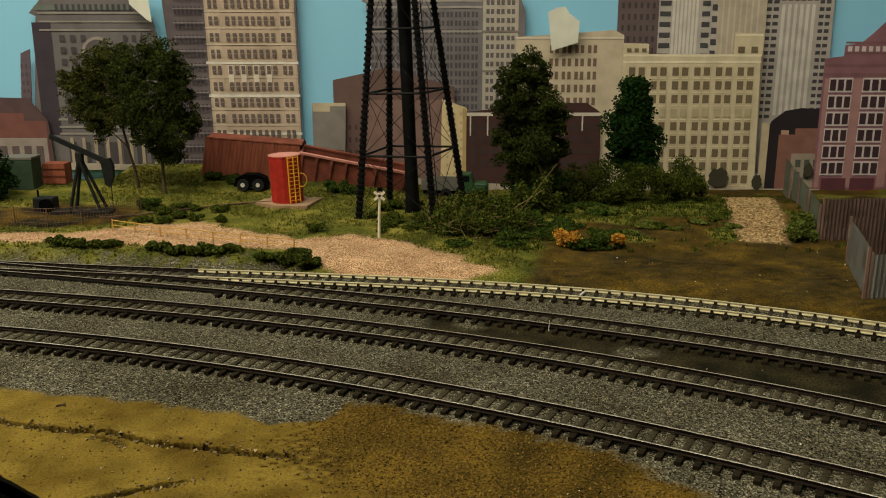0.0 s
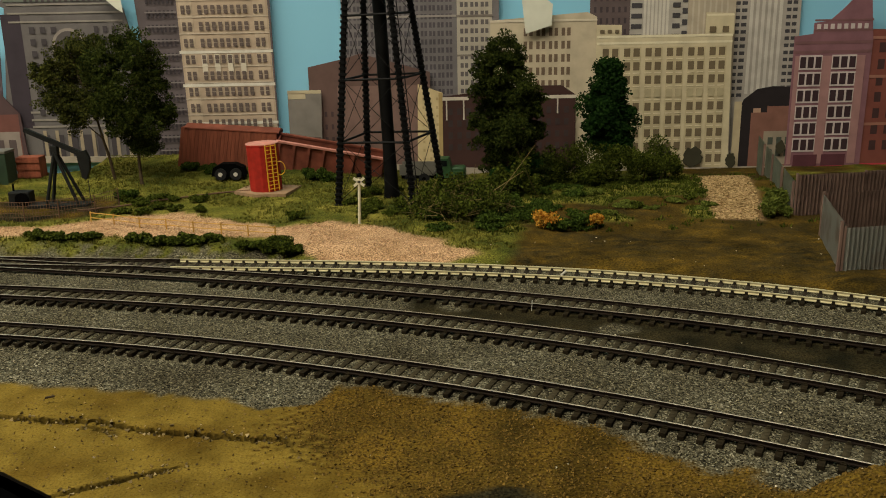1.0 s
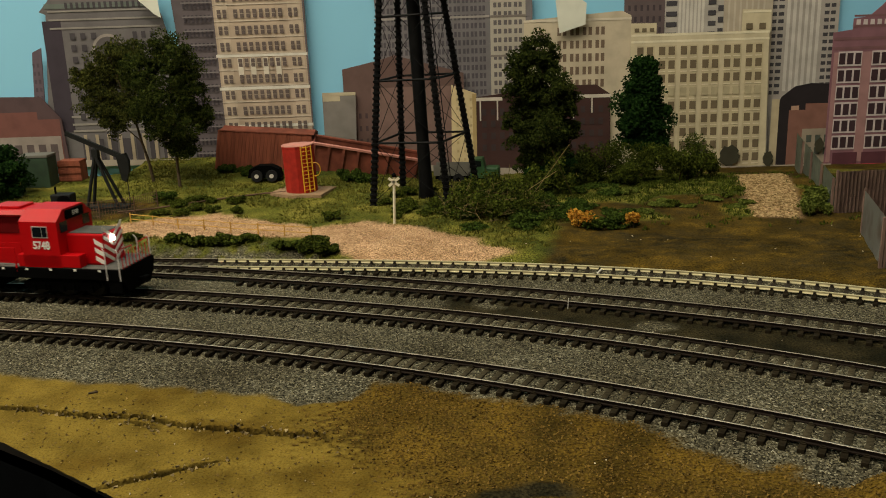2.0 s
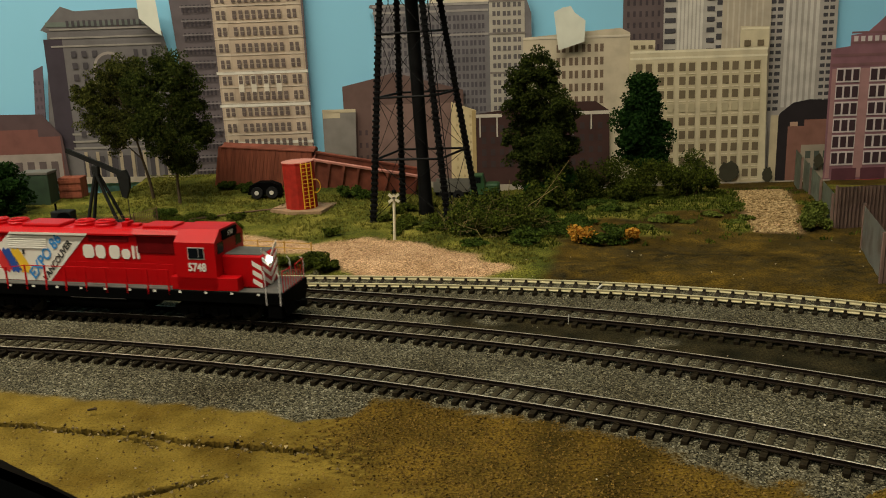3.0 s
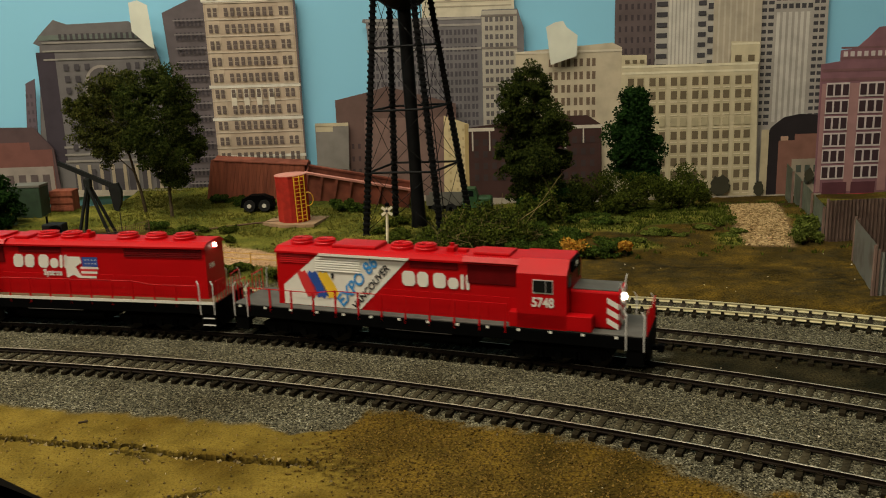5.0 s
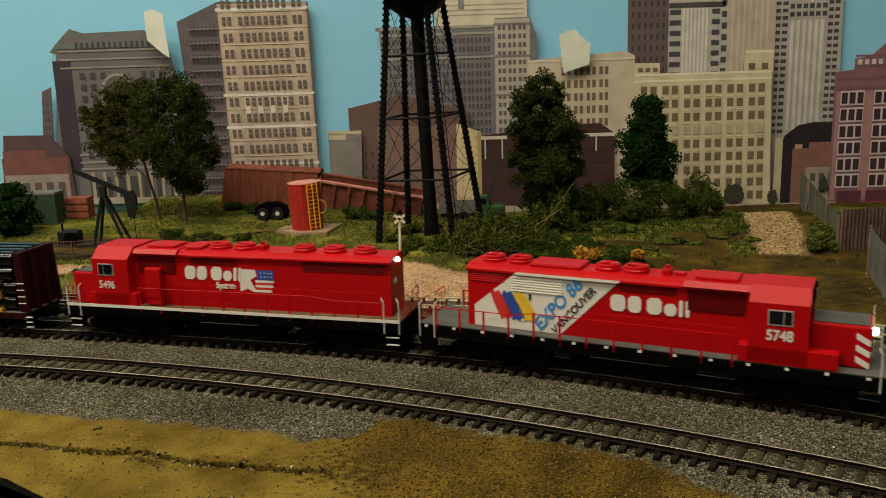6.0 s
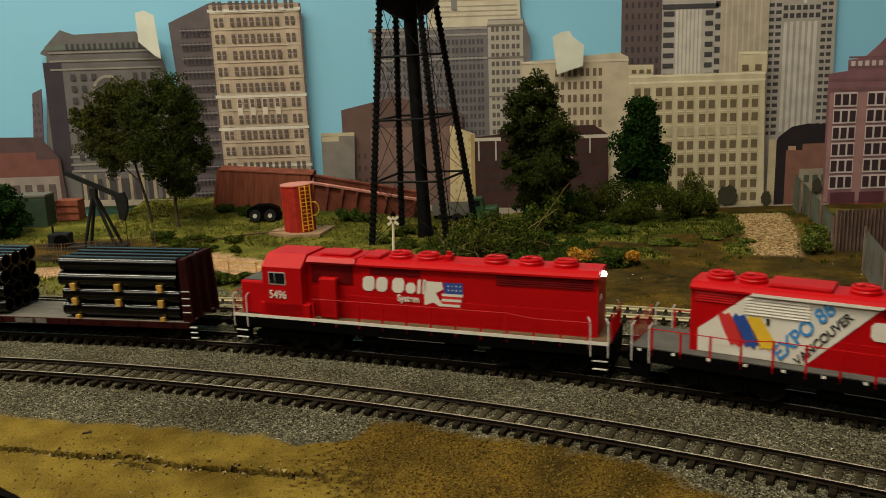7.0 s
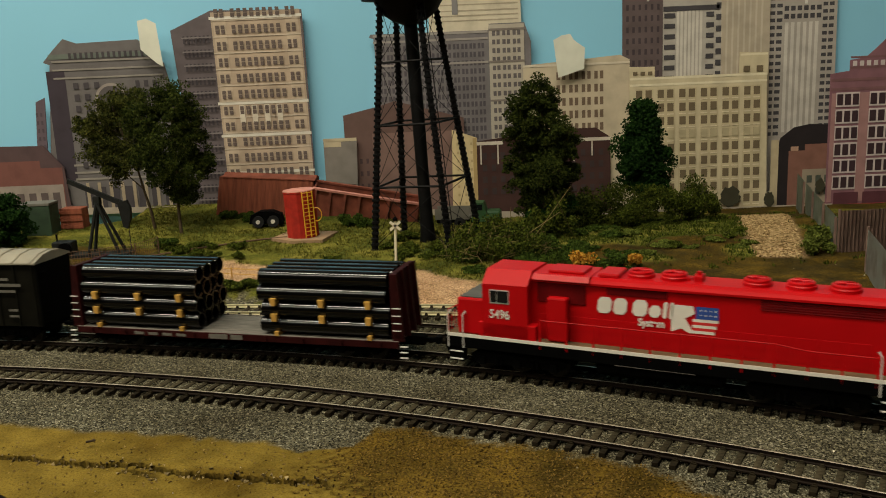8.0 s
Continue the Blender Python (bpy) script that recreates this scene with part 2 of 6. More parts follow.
def inside(pts, x, y):
    c = False
    for (x0, y0), (x1, y1) in zip(pts, pts[1:] + pts[:1]):
        if (y0 > y) != (y1 > y) and x < (x1 - x0) * (y - y0) / (y1 - y0) + x0:
            c = not c
    return c


# ---- the ground sheet ----
SAND = [(-0.50, 0.663), (-0.292, 0.660), (-0.245, 0.687), (-0.202, 0.697), (-0.138, 0.658), (-0.109, 0.639), (-0.072, 0.652), (-0.035, 0.631),
        (0.006, 0.594), (0.036, 0.554), (0.006, 0.544), (-0.069, 0.554), (-0.093, 0.575), (-0.10, 0.600), (-0.146, 0.606), (-0.197, 0.606), (-0.245, 0.622), (-0.50, 0.627)]
GRAVEL = [(0.271, 0.83), (0.317, 0.83), (0.275, 0.687), (0.251, 0.619), (0.222, 0.631), (0.242, 0.719)]
OIL = [(-0.40, 0.684), (-0.33, 0.676), (-0.280, 0.682), (-0.258, 0.705), (-0.262, 0.735), (-0.34, 0.760), (-0.40, 0.73)]


def soil(x, y):
    """Shares of ballast, tan plaster, brown earth, sand, grass and dark dirt (also the cracks' painted shade) at a
    place on the plan.
    """
    wob = 0.006 * noise.noise((x * 60, y * 60, 5)) + 0.003 * noise.noise((x * 220, y * 220, 8))
    x2, y2 = x + wob, y + 0.8 * wob
    if y < 0.348:
        # crack walls take the darkest soil, painting in the shade of the gap
        for cy, x0, x1, _, wide in cracks(x):
            if x0 + 0.004 < x < x1 - 0.006 and -wide * 1.0 < y - cy < wide * 1.2:
                return 5
        if math.hypot((x2 - 0.020) / 0.020, (y2 - 0.262) / 0.006) < 1 or math.hypot((x2 + 0.185) / 0.020, (y2 - 0.352) / 0.004) < 0.8:
            return 5
    if x > -0.01 and main_line(x) + 0.014 < y2 < third_line(x) - 0.001 and noise.noise((x * 35, y * 35, 2)) > -0.45:
        return 5
    front = near_line(x) - (0.0175 + 0.031 * step(-0.036, -0.062, x) + 0.006 * step(-0.09, -0.20, x) + 0.016 * step(0.05, 0.11, x)) + 0.007 * noise.noise((x * 130, y * 130, 3)) * step(-0.06, -0.03, x)
    back = bright_line(x) + 0.017
    if y2 < back:
        if y2 > front:
            return 0
        return 1 if x2 + 0.030 * noise.noise((x * 28, y * 28, 6)) + 0.050 * noise.noise((x * 420, y * 420, 7)) < -0.052 + 0.35 * (0.31 - y) else 2
    if x < -0.09 and y2 < back + 0.024 and noise.noise((x * 120, y * 120, 8)) > -0.15 + 0.5 * step(back, back + 0.024, y2):
        return 0
    if inside(SAND, x2, y2) or inside(GRAVEL, x2, y2):
        return 3
    if inside(OIL, x2, y2):
        return 5 if noise.noise((x * 40, y * 40, 4)) > -0.1 else 2
    if x2 > 0.06 + 0.25 * (y - 0.56) * step(0.68, 0.6, y) + 0.2 * max(0.0, y - 0.68) and not (y > 0.70 and x < 0.25):
        bare = y < 0.63 or noise.noise((x * 25, y * 25, 1)) < 0.15
        return (5 if noise.noise((x * 260, y * 260, 9)) + 0.3 * noise.noise((x * 22, y * 22, 6)) > 0.06 else 2) if bare else 4
    return 4


def build_ground():
    xs = np.concatenate([np.arange(-0.80, -0.2600, 0.0040), np.arange(-0.26, -0.0401, 0.0011), np.arange(-0.038, 0.40, 0.0032), np.arange(0.40, 0.8001, 0.005)])
    ys = np.concatenate([np.arange(0.08, 0.2390, 0.0032), np.arange(0.24, 0.2800, 0.0010), np.arange(0.28, 0.3451, 0.0005), np.arange(0.347, 0.5801, 0.0016), np.arange(0.583, 0.9301, 0.0032)])
    nx, ny = len(xs), len(ys)
    verts, kinds = [], []
    for yy in ys:
        for xx in xs:
            ye = edge_y(xx)
            y = max(yy, ye) if yy > ye - 0.0035 else yy
            verts.append((float(xx), float(y), height(float(xx), float(y))))
            kinds.append(soil(float(xx), float(y)))
    faces = []
    for j in range(ny - 1):
        for i in range(nx - 1):
            if ys[j + 1] > edge_y(xs[i]) and ys[j + 1] > edge_y(xs[i + 1]):
                faces.append((j * nx + i, j * nx + i + 1, (j + 1) * nx + i + 1, (j + 1) * nx + i))
    me = bpy.data.meshes.new("ground")
    me.from_pydata(verts, [], faces)
    k = np.array(kinds).reshape(ny, nx)
    shares = []
    for c in range(6):
        w = (k == c).astype(float)
        p = np.pad(w, 1, mode="edge")
        shares.append((sum(p[a:a + ny, b:b + nx] for a in range(3) for b in range(3)) / 9).ravel())
    one, two = me.color_attributes.new("soil_a", "FLOAT_COLOR", "POINT"), me.color_attributes.new("soil_b", "FLOAT_COLOR", "POINT")
    o = np.ones(nx * ny)
    one.data.foreach_set("color", np.stack([shares[0], shares[1], shares[2], o], 1).ravel())
    two.data.foreach_set("color", np.stack([shares[3], shares[4], shares[5], o], 1).ravel())
    ob = link("ground", me, ground_material(), None, smooth=True)
    return tagged(ob, "scenic ground of grey ballast, tan plaster, brown earth and grass", "ground", kind="structure")


def ground_material():
    m = bpy.data.materials.new("scenic_ground")
    m.use_nodes = True
    nt = m.node_tree
    N, Lk = nt.nodes.new, nt.links.new
    p = nt.nodes["Principled BSDF"]
    p.inputs["Roughness"].default_value = 0.92
    p.inputs["Specular IOR Level"].default_value = 0.05
    tc = N("ShaderNodeTexCoord")

    def noise_ramp(scale, detail, stops, cells=False):
        t = N("ShaderNodeTexVoronoi" if cells else "ShaderNodeTexNoise")
        t.inputs["Scale"].default_value = scale
        if not cells:
            t.inputs["Detail"].default_value = detail
        Lk(tc.outputs["Object"], t.inputs["Vector"])
        r = N("ShaderNodeValToRGB")
        els = r.color_ramp.elements
        els[0].position, els[0].color = stops[0][0], (*stops[0][1], 1)
        els[1].position, els[1].color = stops[-1][0], (*stops[-1][1], 1)
        for pos, col in stops[1:-1]:
            e = els.new(pos)
            e.color = (*col, 1)
        if cells:
            sep = N("ShaderNodeSeparateColor")
            Lk(t.outputs["Color"], sep.inputs[0])
            Lk(sep.outputs[0], r.inputs["Fac"])
        else:
            Lk(t.outputs["Fac"], r.inputs["Fac"])
        return r.outputs["Color"]

    def mul(a, b_):
        x = N("ShaderNodeMix")
        x.data_type, x.blend_type = "RGBA", "MULTIPLY"
        x.inputs["Factor"].default_value = 1.0
        Lk(a, x.inputs["A"])
        Lk(b_, x.inputs["B"])
        return x.outputs["Result"]

    stain = noise_ramp(22, 5, [(0.30, (0.55, 0.52, 0.48)), (0.62, (1, 1, 1))])
    grain = noise_ramp(1000, 4, [(0.34, (0.30, 0.28, 0.25)), (0.50, (0.9, 0.9, 0.9)), (0.68, (1.7, 1.7, 1.7))])
    ballast = mul(noise_ramp(1300, 0, [(0.0, (0.012, 0.011, 0.007)), (0.5, (0.092, 0.084, 0.055)), (0.88, (0.185, 0.168, 0.112)), (1.0, (0.38, 0.35, 0.25))], True), stain)
    tan = mul(mul(noise_ramp(60, 8, [(0.30, (0.100, 0.066, 0.010)), (0.62, (0.180, 0.122, 0.021))]), noise_ramp(1100, 3, [(0.30, (0.62, 0.58, 0.5)), (0.45, (1.0, 1.0, 1.0)), (0.72, (1.2, 1.2, 1.15))])), noise_ramp(26, 8, [(0.32, (0.62, 0.57, 0.48)), (0.50, (1, 1, 1))]))
    brown = mul(mul(noise_ramp(45, 8, [(0.30, (0.050, 0.033, 0.006)), (0.65, (0.130, 0.078, 0.011))]), noise_ramp(900, 4, [(0.34, (0.40, 0.38, 0.34)), (0.50, (0.95, 0.95, 0.95)), (0.68, (1.5, 1.5, 1.45))])), noise_ramp(24, 5, [(0.34, (0.55, 0.55, 0.52)), (0.52, (1, 1, 1))]))
    sand = mul(noise_ramp(60, 7, [(0.32, (0.31, 0.185, 0.095)), (0.66, (0.49, 0.31, 0.175))]), grain)
    grass = mul(noise_ramp(28, 7, [(0.30, (0.035, 0.045, 0.008)), (0.5, (0.105, 0.105, 0.017)), (0.70, (0.21, 0.18, 0.035))]), grain)
    # oily dirt and dark earth; along the cracks this colour stands for shade
    oil = mul(noise_ramp(50, 6, [(0.35, (0.010, 0.009, 0.004)), (0.65, (0.034, 0.027, 0.012))]), grain)
    total = None
    for attr, cols in (("soil_a", (ballast, tan, brown)), ("soil_b", (sand, grass, oil))):
        a = N("ShaderNodeAttribute")
        a.attribute_name = attr
        sep = N("ShaderNodeSeparateColor")
        Lk(a.outputs["Color"], sep.inputs[0])
        for i, c in enumerate(cols):
            v = N("ShaderNodeVectorMath")
            v.operation = "SCALE"
            Lk(c, v.inputs[0])
            Lk(sep.outputs[i], v.inputs["Scale"])
            if total is None:
                total = v.outputs[0]
            else:
                add = N("ShaderNodeVectorMath")
                Lk(total, add.inputs[0])
                Lk(v.outputs[0], add.inputs[1])
                total = add.outputs[0]
    Lk(total, p.inputs["Base Color"])
    t1, t2 = N("ShaderNodeTexVoronoi"), N("ShaderNodeTexNoise")
    t1.inputs["Scale"].default_value, t2.inputs["Scale"].default_value, t2.inputs["Detail"].default_value = 1300, 700, 5
    for t in (t1, t2):
        Lk(tc.outputs["Object"], t.inputs["Vector"])
    b1, b2 = N("ShaderNodeBump"), N("ShaderNodeBump")
    b1.invert = True
    b1.inputs["Strength"].default_value, b1.inputs["Distance"].default_value = 0.9, 0.0009
    b2.inputs["Strength"].default_value, b2.inputs["Distance"].default_value = 0.85, 0.0009
    a = N("ShaderNodeAttribute")
    a.attribute_name = "soil_a"
    sep = N("ShaderNodeSeparateColor")
    Lk(a.outputs["Color"], sep.inputs[0])
    mr = N("ShaderNodeMath")
    mr.operation = "MULTIPLY"
    mr.inputs[1].default_value = 1.0
    Lk(sep.outputs[0], mr.inputs[0])
    Lk(mr.outputs[0], b1.inputs["Strength"])
    Lk(t1.outputs["Distance"], b1.inputs["Height"])
    Lk(t2.outputs["Fac"], b2.inputs["Height"])
    Lk(b1.outputs[0], b2.inputs["Normal"])
    Lk(b2.outputs[0], p.inputs["Normal"])
    return m


build_ground()

# the layout's dark front board, which follows its edge
bm = B()
pts = [(x / 100, edge_y(x / 100)) for x in range(-80, 81, 4)]
rim = [(x, y - 0.006) for x, y in pts]
va = [[bm.verts.new((x, y, z)) for x, y in row] for row, z in ((pts, -0.007), (rim, -0.007), (rim, -0.30))]
for a, b in zip(va, va[1:]):
    for i in range(len(pts) - 1):
        bm.faces.new((a[i], a[i + 1], b[i + 1], b[i]))
bmesh.ops.solidify(bm, geom=bm.faces[:], thickness=0.003)
tagged(part("fascia", bm, FASCIA, None), "black painted front board along the layout's edge", "fascia", kind="structure")

# the room that closes the place
for nm, dims, mt in (("room_floor", (-3.3, 2.2, -2.2, 1.2, -1.05, -1.0), CARPET), ("ceiling", (-3.3, 2.2, -2.2, 1.2, 1.42, 1.46), CEIL),
                     ("wall_north", (-3.3, 2.2, 1.10, 1.2, -1.0, 1.42), WALL), ("wall_south", (-3.3, 2.2, -2.2, -2.1, -1.0, 1.42), WALL),
                     ("wall_west", (-3.3, -3.2, -2.1, 1.10, -1.0, 1.42), WALL), ("wall_east", (2.1, 2.2, -2.1, 1.10, -1.0, 1.42), WALL)):
    tagged(part(nm, box(B(), *dims), mt, None), "plain " + nm.replace("_", " ") + " of the room", nm.split("_")[0], kind="structure")
tagged(part("sky_board", box(B(), -1.1, 1.2, 0.930, 0.945, -0.1, 0.62), SKY, None), "backdrop board painted pale sky blue", "backdrop", kind="structure")

# ---- the printed city on the backdrop ----
PRINTS = {}


def ink(color):
    key = tuple(round(c, 3) for c in color)
    if key not in PRINTS:
        PRINTS[key] = mat("printed_paper", color, 0.72, var=0.22, scale=70, detail=3, spec=0.2, low=0.25, high=0.6)
    return PRINTS[key]


def quads(name, rects, y, material, parent, lean=0.0):
    """Many flat upright rectangles (x0, x1, z0, z1) in one mesh; lean: how far they slant with height."""
    verts, faces = [], []
    for x0, x1, z0, z1 in rects:
        n = len(verts)
        verts += [(x0 + lean * z0, y, z0), (x1 + lean * z0, y, z0), (x1 + lean * z1, y, z1), (x0 + lean * z1, y, z1)]
        faces.append((n, n + 1, n + 2, n + 3))
    me = bpy.data.meshes.new(name)
    me.from_pydata(verts, [], faces)
    return tagged(link(name, me, material, parent), kind="stuff")


def windows(x0, x1, z0, z1, nx, nz, wf=0.5, hf=0.6, pair=False, lean=0.0, skip=()):
    """Window rectangles in a grid. lean: how far the grid drifts to the right from top to bottom."""
    out = []
    dx, dz = (x1 - x0) / nx, (z1 - z0) / nz
    for j in range(nz):
        if j in skip:
            continue
        for i in range(nx):
            cx, cz = x0 + (i + 0.5) * dx + lean * (1 - (j + 0.5) / nz), z0 + (j + 0.5) * dz
            if pair:
                for s in (-1, 1):
                    out.append((cx + s * dx * 0.22 - dx * wf * 0.22, cx + s * dx * 0.22 + dx * wf * 0.22, cz - dz * hf / 2, cz + dz * hf / 2))
            else:
                out.append((cx - dx * wf / 2, cx + dx * wf / 2, cz - dz * hf / 2, cz + dz * hf / 2))
    return out


def cutout(label, outline, y, color, layers=(), lean=0.0):
    """A building printed on card: the card and, a hair in front, its printed patches. layers: (part name, rectangles, colour)."""
    t = thing("building_cutout", label, "building cutout", group="printed city on the backdrop")
    part("card", prism(B(), outline, "y", y, y + 0.0012), ink(color), t)
    for k, (nm, rects, c) in enumerate(layers):
        quads(nm, rects, y - 0.0002 * (k + 1), ink(c), t, lean)
    return t


def bands(x0, x1, zs, h):
    return [(x0, x1, z, z + h) for z in zs]


Y1, Y2, Y3, Y4 = 0.926, 0.922, 0.918, 0.914
DARKWIN = (0.075, 0.065, 0.060)
# far towers
cutout("card cutout of a dark brown office tower", [(0.180, 0.05), (0.2225, 0.05), (0.2215, 0.255), (0.180, 0.255)], Y1, (0.115, 0.085, 0.085),
       [("window_print", windows(0.182, 0.22, 0.07, 0.25, 6, 16, 0.4, 0.5), (0.06, 0.045, 0.05)), ("stripe_print", [(0.205, 0.2075, 0.205, 0.25)], (0.5, 0.48, 0.46))])
cutout("card cutout of a grey and white ribbed office tower", [(0.222, 0.05), (0.284, 0.05), (0.2825, 0.255), (0.2215, 0.255)], Y1, (0.40, 0.37, 0.33),
       [("stripe_print", [(0.236 + 0.0040 * i, 0.2385 + 0.0040 * i, 0.10, 0.194) for i in range(7)], (0.58, 0.54, 0.48)),
        ("window_print", windows(0.2225, 0.235, 0.10, 0.195, 1, 9, 0.9, 0.45) + windows(0.266, 0.275, 0.10, 0.195, 1, 9, 0.9, 0.45) + windows(0.276, 0.283, 0.10, 0.25, 1, 13, 0.8, 0.5) + bands(0.222, 0.28, (0.194, 0.206), 0.005), (0.060, 0.056, 0.062)),
        ("printed_trim", [(0.222, 0.26, 0.2075, 0.216)], (0.62, 0.55, 0.38))])
cutout("card cutout of a tall plain beige tower", [(0.284, 0.05), (0.334, 0.05), (0.331, 0.255), (0.281, 0.255)], Y1 - 0.0015, (0.42, 0.36, 0.28),
       [("stripe_print", [(0.2865 + 0.006 * i, 0.2885 + 0.006 * i, 0.10, 0.25) for i in range(7)], (0.50, 0.44, 0.35))])
cutout("card cutout of a pale tower with chequered windows", [(0.335, 0.0), (0.404, 0.0), (0.4005, 0.255), (0.328, 0.255)], Y1, (0.38, 0.345, 0.31),
       [("window_print", windows(0.331, 0.346, 0.06, 0.25, 2, 26, 0.75, 0.5) + windows(0.386, 0.399, 0.06, 0.25, 2, 26, 0.75, 0.5) + windows(0.346, 0.386, 0.180, 0.196, 6, 2, 0.7, 0.6) + windows(0.346, 0.386, 0.232, 0.25, 6, 2, 0.7, 0.6), (0.060, 0.056, 0.062)),
        ("stripe_print", [(0.348 + 0.0062 * i, 0.3515 + 0.0062 * i, 0.065, 0.178) for i in range(6)], (0.56, 0.52, 0.47)),
        ("printed_trim", [(0.3675, 0.3705, 0.196, 0.235)], (0.62, 0.60, 0.58))])
cutout("card cutout of a cream tower top with ledges", [(-0.022, 0.15), (0.076, 0.15), (0.074, 0.255), (-0.018, 0.255)], Y1, (0.56, 0.50, 0.38),
       [("ledge_print", bands(-0.018, 0.072, (0.193, 0.198, 0.203, 0.209, 0.215, 0.222), 0.0012), (0.36, 0.31, 0.23)), ("window_print", [(0.004, 0.010, 0.200, 0.24)], (0.20, 0.19, 0.19))])
# middle row
cutout("card cutout of a grey stone skyscraper with rows of windows",
       [(-0.072, 0.06), (0.085, 0.06), (0.0845, 0.170), (0.078, 0.1895), (0.0415, 0.1895), (0.0405, 0.183), (-0.0815, 0.1835), (-0.083, 0.1805), (-0.0785, 0.179)], Y2, (0.165, 0.150, 0.155),
       [("window_print", windows(-0.075, 0.037, 0.07, 0.172, 13, 12, 0.7, 0.62, True), (0.085, 0.075, 0.085)), ("ledge_print", bands(-0.079, 0.040, (0.150, 0.174, 0.1805), 0.0022), (0.30, 0.27, 0.25)),
        ("printed_front", [(0.041, 0.0775, 0.06, 0.1885)], (0.40, 0.36, 0.30)), ("window_print", windows(0.043, 0.075, 0.07, 0.184, 3, 13, 0.7, 0.55, True), (0.12, 0.105, 0.105)),
        ("ledge_print", bands(0.041, 0.078, (0.110, 0.150, 0.1825), 0.002), (0.20, 0.17, 0.15))])
a_out = [(-0.4363, 0.0095), (-0.4176, 0.1663), (-0.4242, 0.1693), (-0.4126, 0.1814), (-0.4008, 0.1923), (-0.387, 0.1874), (-0.3232, 0.1889), (-0.3143, 0.1802), (-0.2986, 0.1645), (-0.284, 0.10), (-0.274, 0.0095)]
cutout("card cutout of a grey stone hall with an arched window", a_out, Y2, (0.135, 0.122, 0.122),
       [("printed_side", [(-0.4225, -0.403, 0.045, 0.160)], (0.045, 0.035, 0.046)), ("cornice_print", bands(-0.418, -0.305, (0.172,), 0.005), (0.13, 0.15, 0.13)), ("ledge_print", bands(-0.415, -0.300, (0.1515, 0.160, 0.1685), 0.0018) + bands(-0.405, -0.285, (0.045, 0.052, 0.060), 0.0022), (0.25, 0.225, 0.20)),
        ("window_print", windows(-0.398, -0.305, 0.170, 0.180, 16, 1, 0.5, 0.6) + windows(-0.398, -0.365, 0.055, 0.150, 3, 8, 0.5, 0.55) + windows(-0.332, -0.305, 0.055, 0.150, 3, 8, 0.5, 0.55) + windows(-0.400, -0.285, 0.011, 0.040, 8, 1, 0.6, 0.8), (0.060, 0.052, 0.058)),
        ("column_print", [(-0.395 + 0.0125 * i, -0.3915 + 0.0125 * i, 0.0095, 0.042) for i in range(9)], (0.32, 0.26, 0.18))])
arch = thing("arched_window_print", "printed dark arched window on the stone hall cutout", "print", group="printed city on the backdrop")
part("arch", prism(B(), [(-0.3565 + 0.0145 * math.cos(math.pi * i / 14), 0.128 + 0.0150 * math.sin(math.pi * i / 14)) for i in range(15)] + [(-0.371, 0.10), (-0.342, 0.10)], "y", Y2 - 0.0013, Y2 - 0.0010), ink((0.09, 0.078, 0.078)), arch)
part("arch_rim", prism(B(), [(-0.3565 + 0.0175 * math.cos(math.pi * i / 14), 0.128 + 0.0178 * math.sin(math.pi * i / 14)) for i in range(15)] + [(-0.374, 0.10), (-0.339, 0.10)], "y", Y2 - 0.0009, Y2 - 0.0007), ink((0.26, 0.225, 0.20)), arch)
cutout("card cutout of a narrow purple-brown tower", [(-0.4485, 0.0095), (-0.436, 0.0095), (-0.4265, 0.1335), (-0.4365, 0.1290)], Y2 - 0.002, (0.115, 0.085, 0.105), [("window_print", windows(-0.439, -0.430, 0.07, 0.12, 2, 6, 0.5, 0.5), (0.08, 0.06, 0.075))])
TAN_ROWS = [0.0375 + 0.01655 * i for i in range(11)]
TAN_COLS = [(0.004, 0.0078), (0.0098, 0.0136)] + [(0.0210 + 0.0066 * i, 0.0250 + 0.0066 * i) for i in range(8)] + [(0.0775, 0.0813), (0.0833, 0.0871)]
cutout("card cutout of a tall tan office block with a dark side", [(-0.2745, -0.01), (-0.1485, -0.01), (-0.1500, 0.1823), (-0.1508, 0.2120), (-0.2445, 0.2145), (-0.2880, 0.1960)], Y2, (0.120, 0.098, 0.104),
       [("printed_front", [(-0.2417, -0.1495, 0.0, 0.2125)], (0.42, 0.325, 0.24)), ("pier_print", [(-0.2395, -0.2265, 0.03, 0.205), (-0.1648, -0.1515, 0.03, 0.205)], (0.47, 0.375, 0.28)),
        ("ledge_print", bands(-0.2435, -0.1480, (0.0445, 0.0842, 0.1180, 0.205), 0.0030), (0.66, 0.62, 0.54)), ("sill_print", bands(-0.2417, -0.1495, [z + 0.0005 for z in TAN_ROWS], 0.0011), (0.50, 0.42, 0.33)),
        ("balcony_print", [(-0.2215 + 0.0132 * i, -0.2160 + 0.0132 * i, 0.0985, 0.117) for i in range(4)], (0.60, 0.54, 0.44)),
        ("window_print", [(-0.2417 + a, -0.2417 + b, z + 0.0042, z + 0.0126) for z in TAN_ROWS for a, b in TAN_COLS], (0.12, 0.09, 0.08)), ("sash_print", [(-0.2417 + a, -0.2417 + b, z + 0.0080, z + 0.0086) for z in TAN_ROWS for a, b in TAN_COLS], (0.30, 0.25, 0.2)),
        ("side_window_print", windows(-0.2735, -0.2440, 0.01, 0.193, 7, 13, 0.5, 0.55), (0.055, 0.045, 0.052)), ("side_ledge_print", bands(-0.274, -0.2425, [0.018 + 0.0141 * i for i in range(13)], 0.0013), (0.20, 0.175, 0.175))], lean=-0.016)
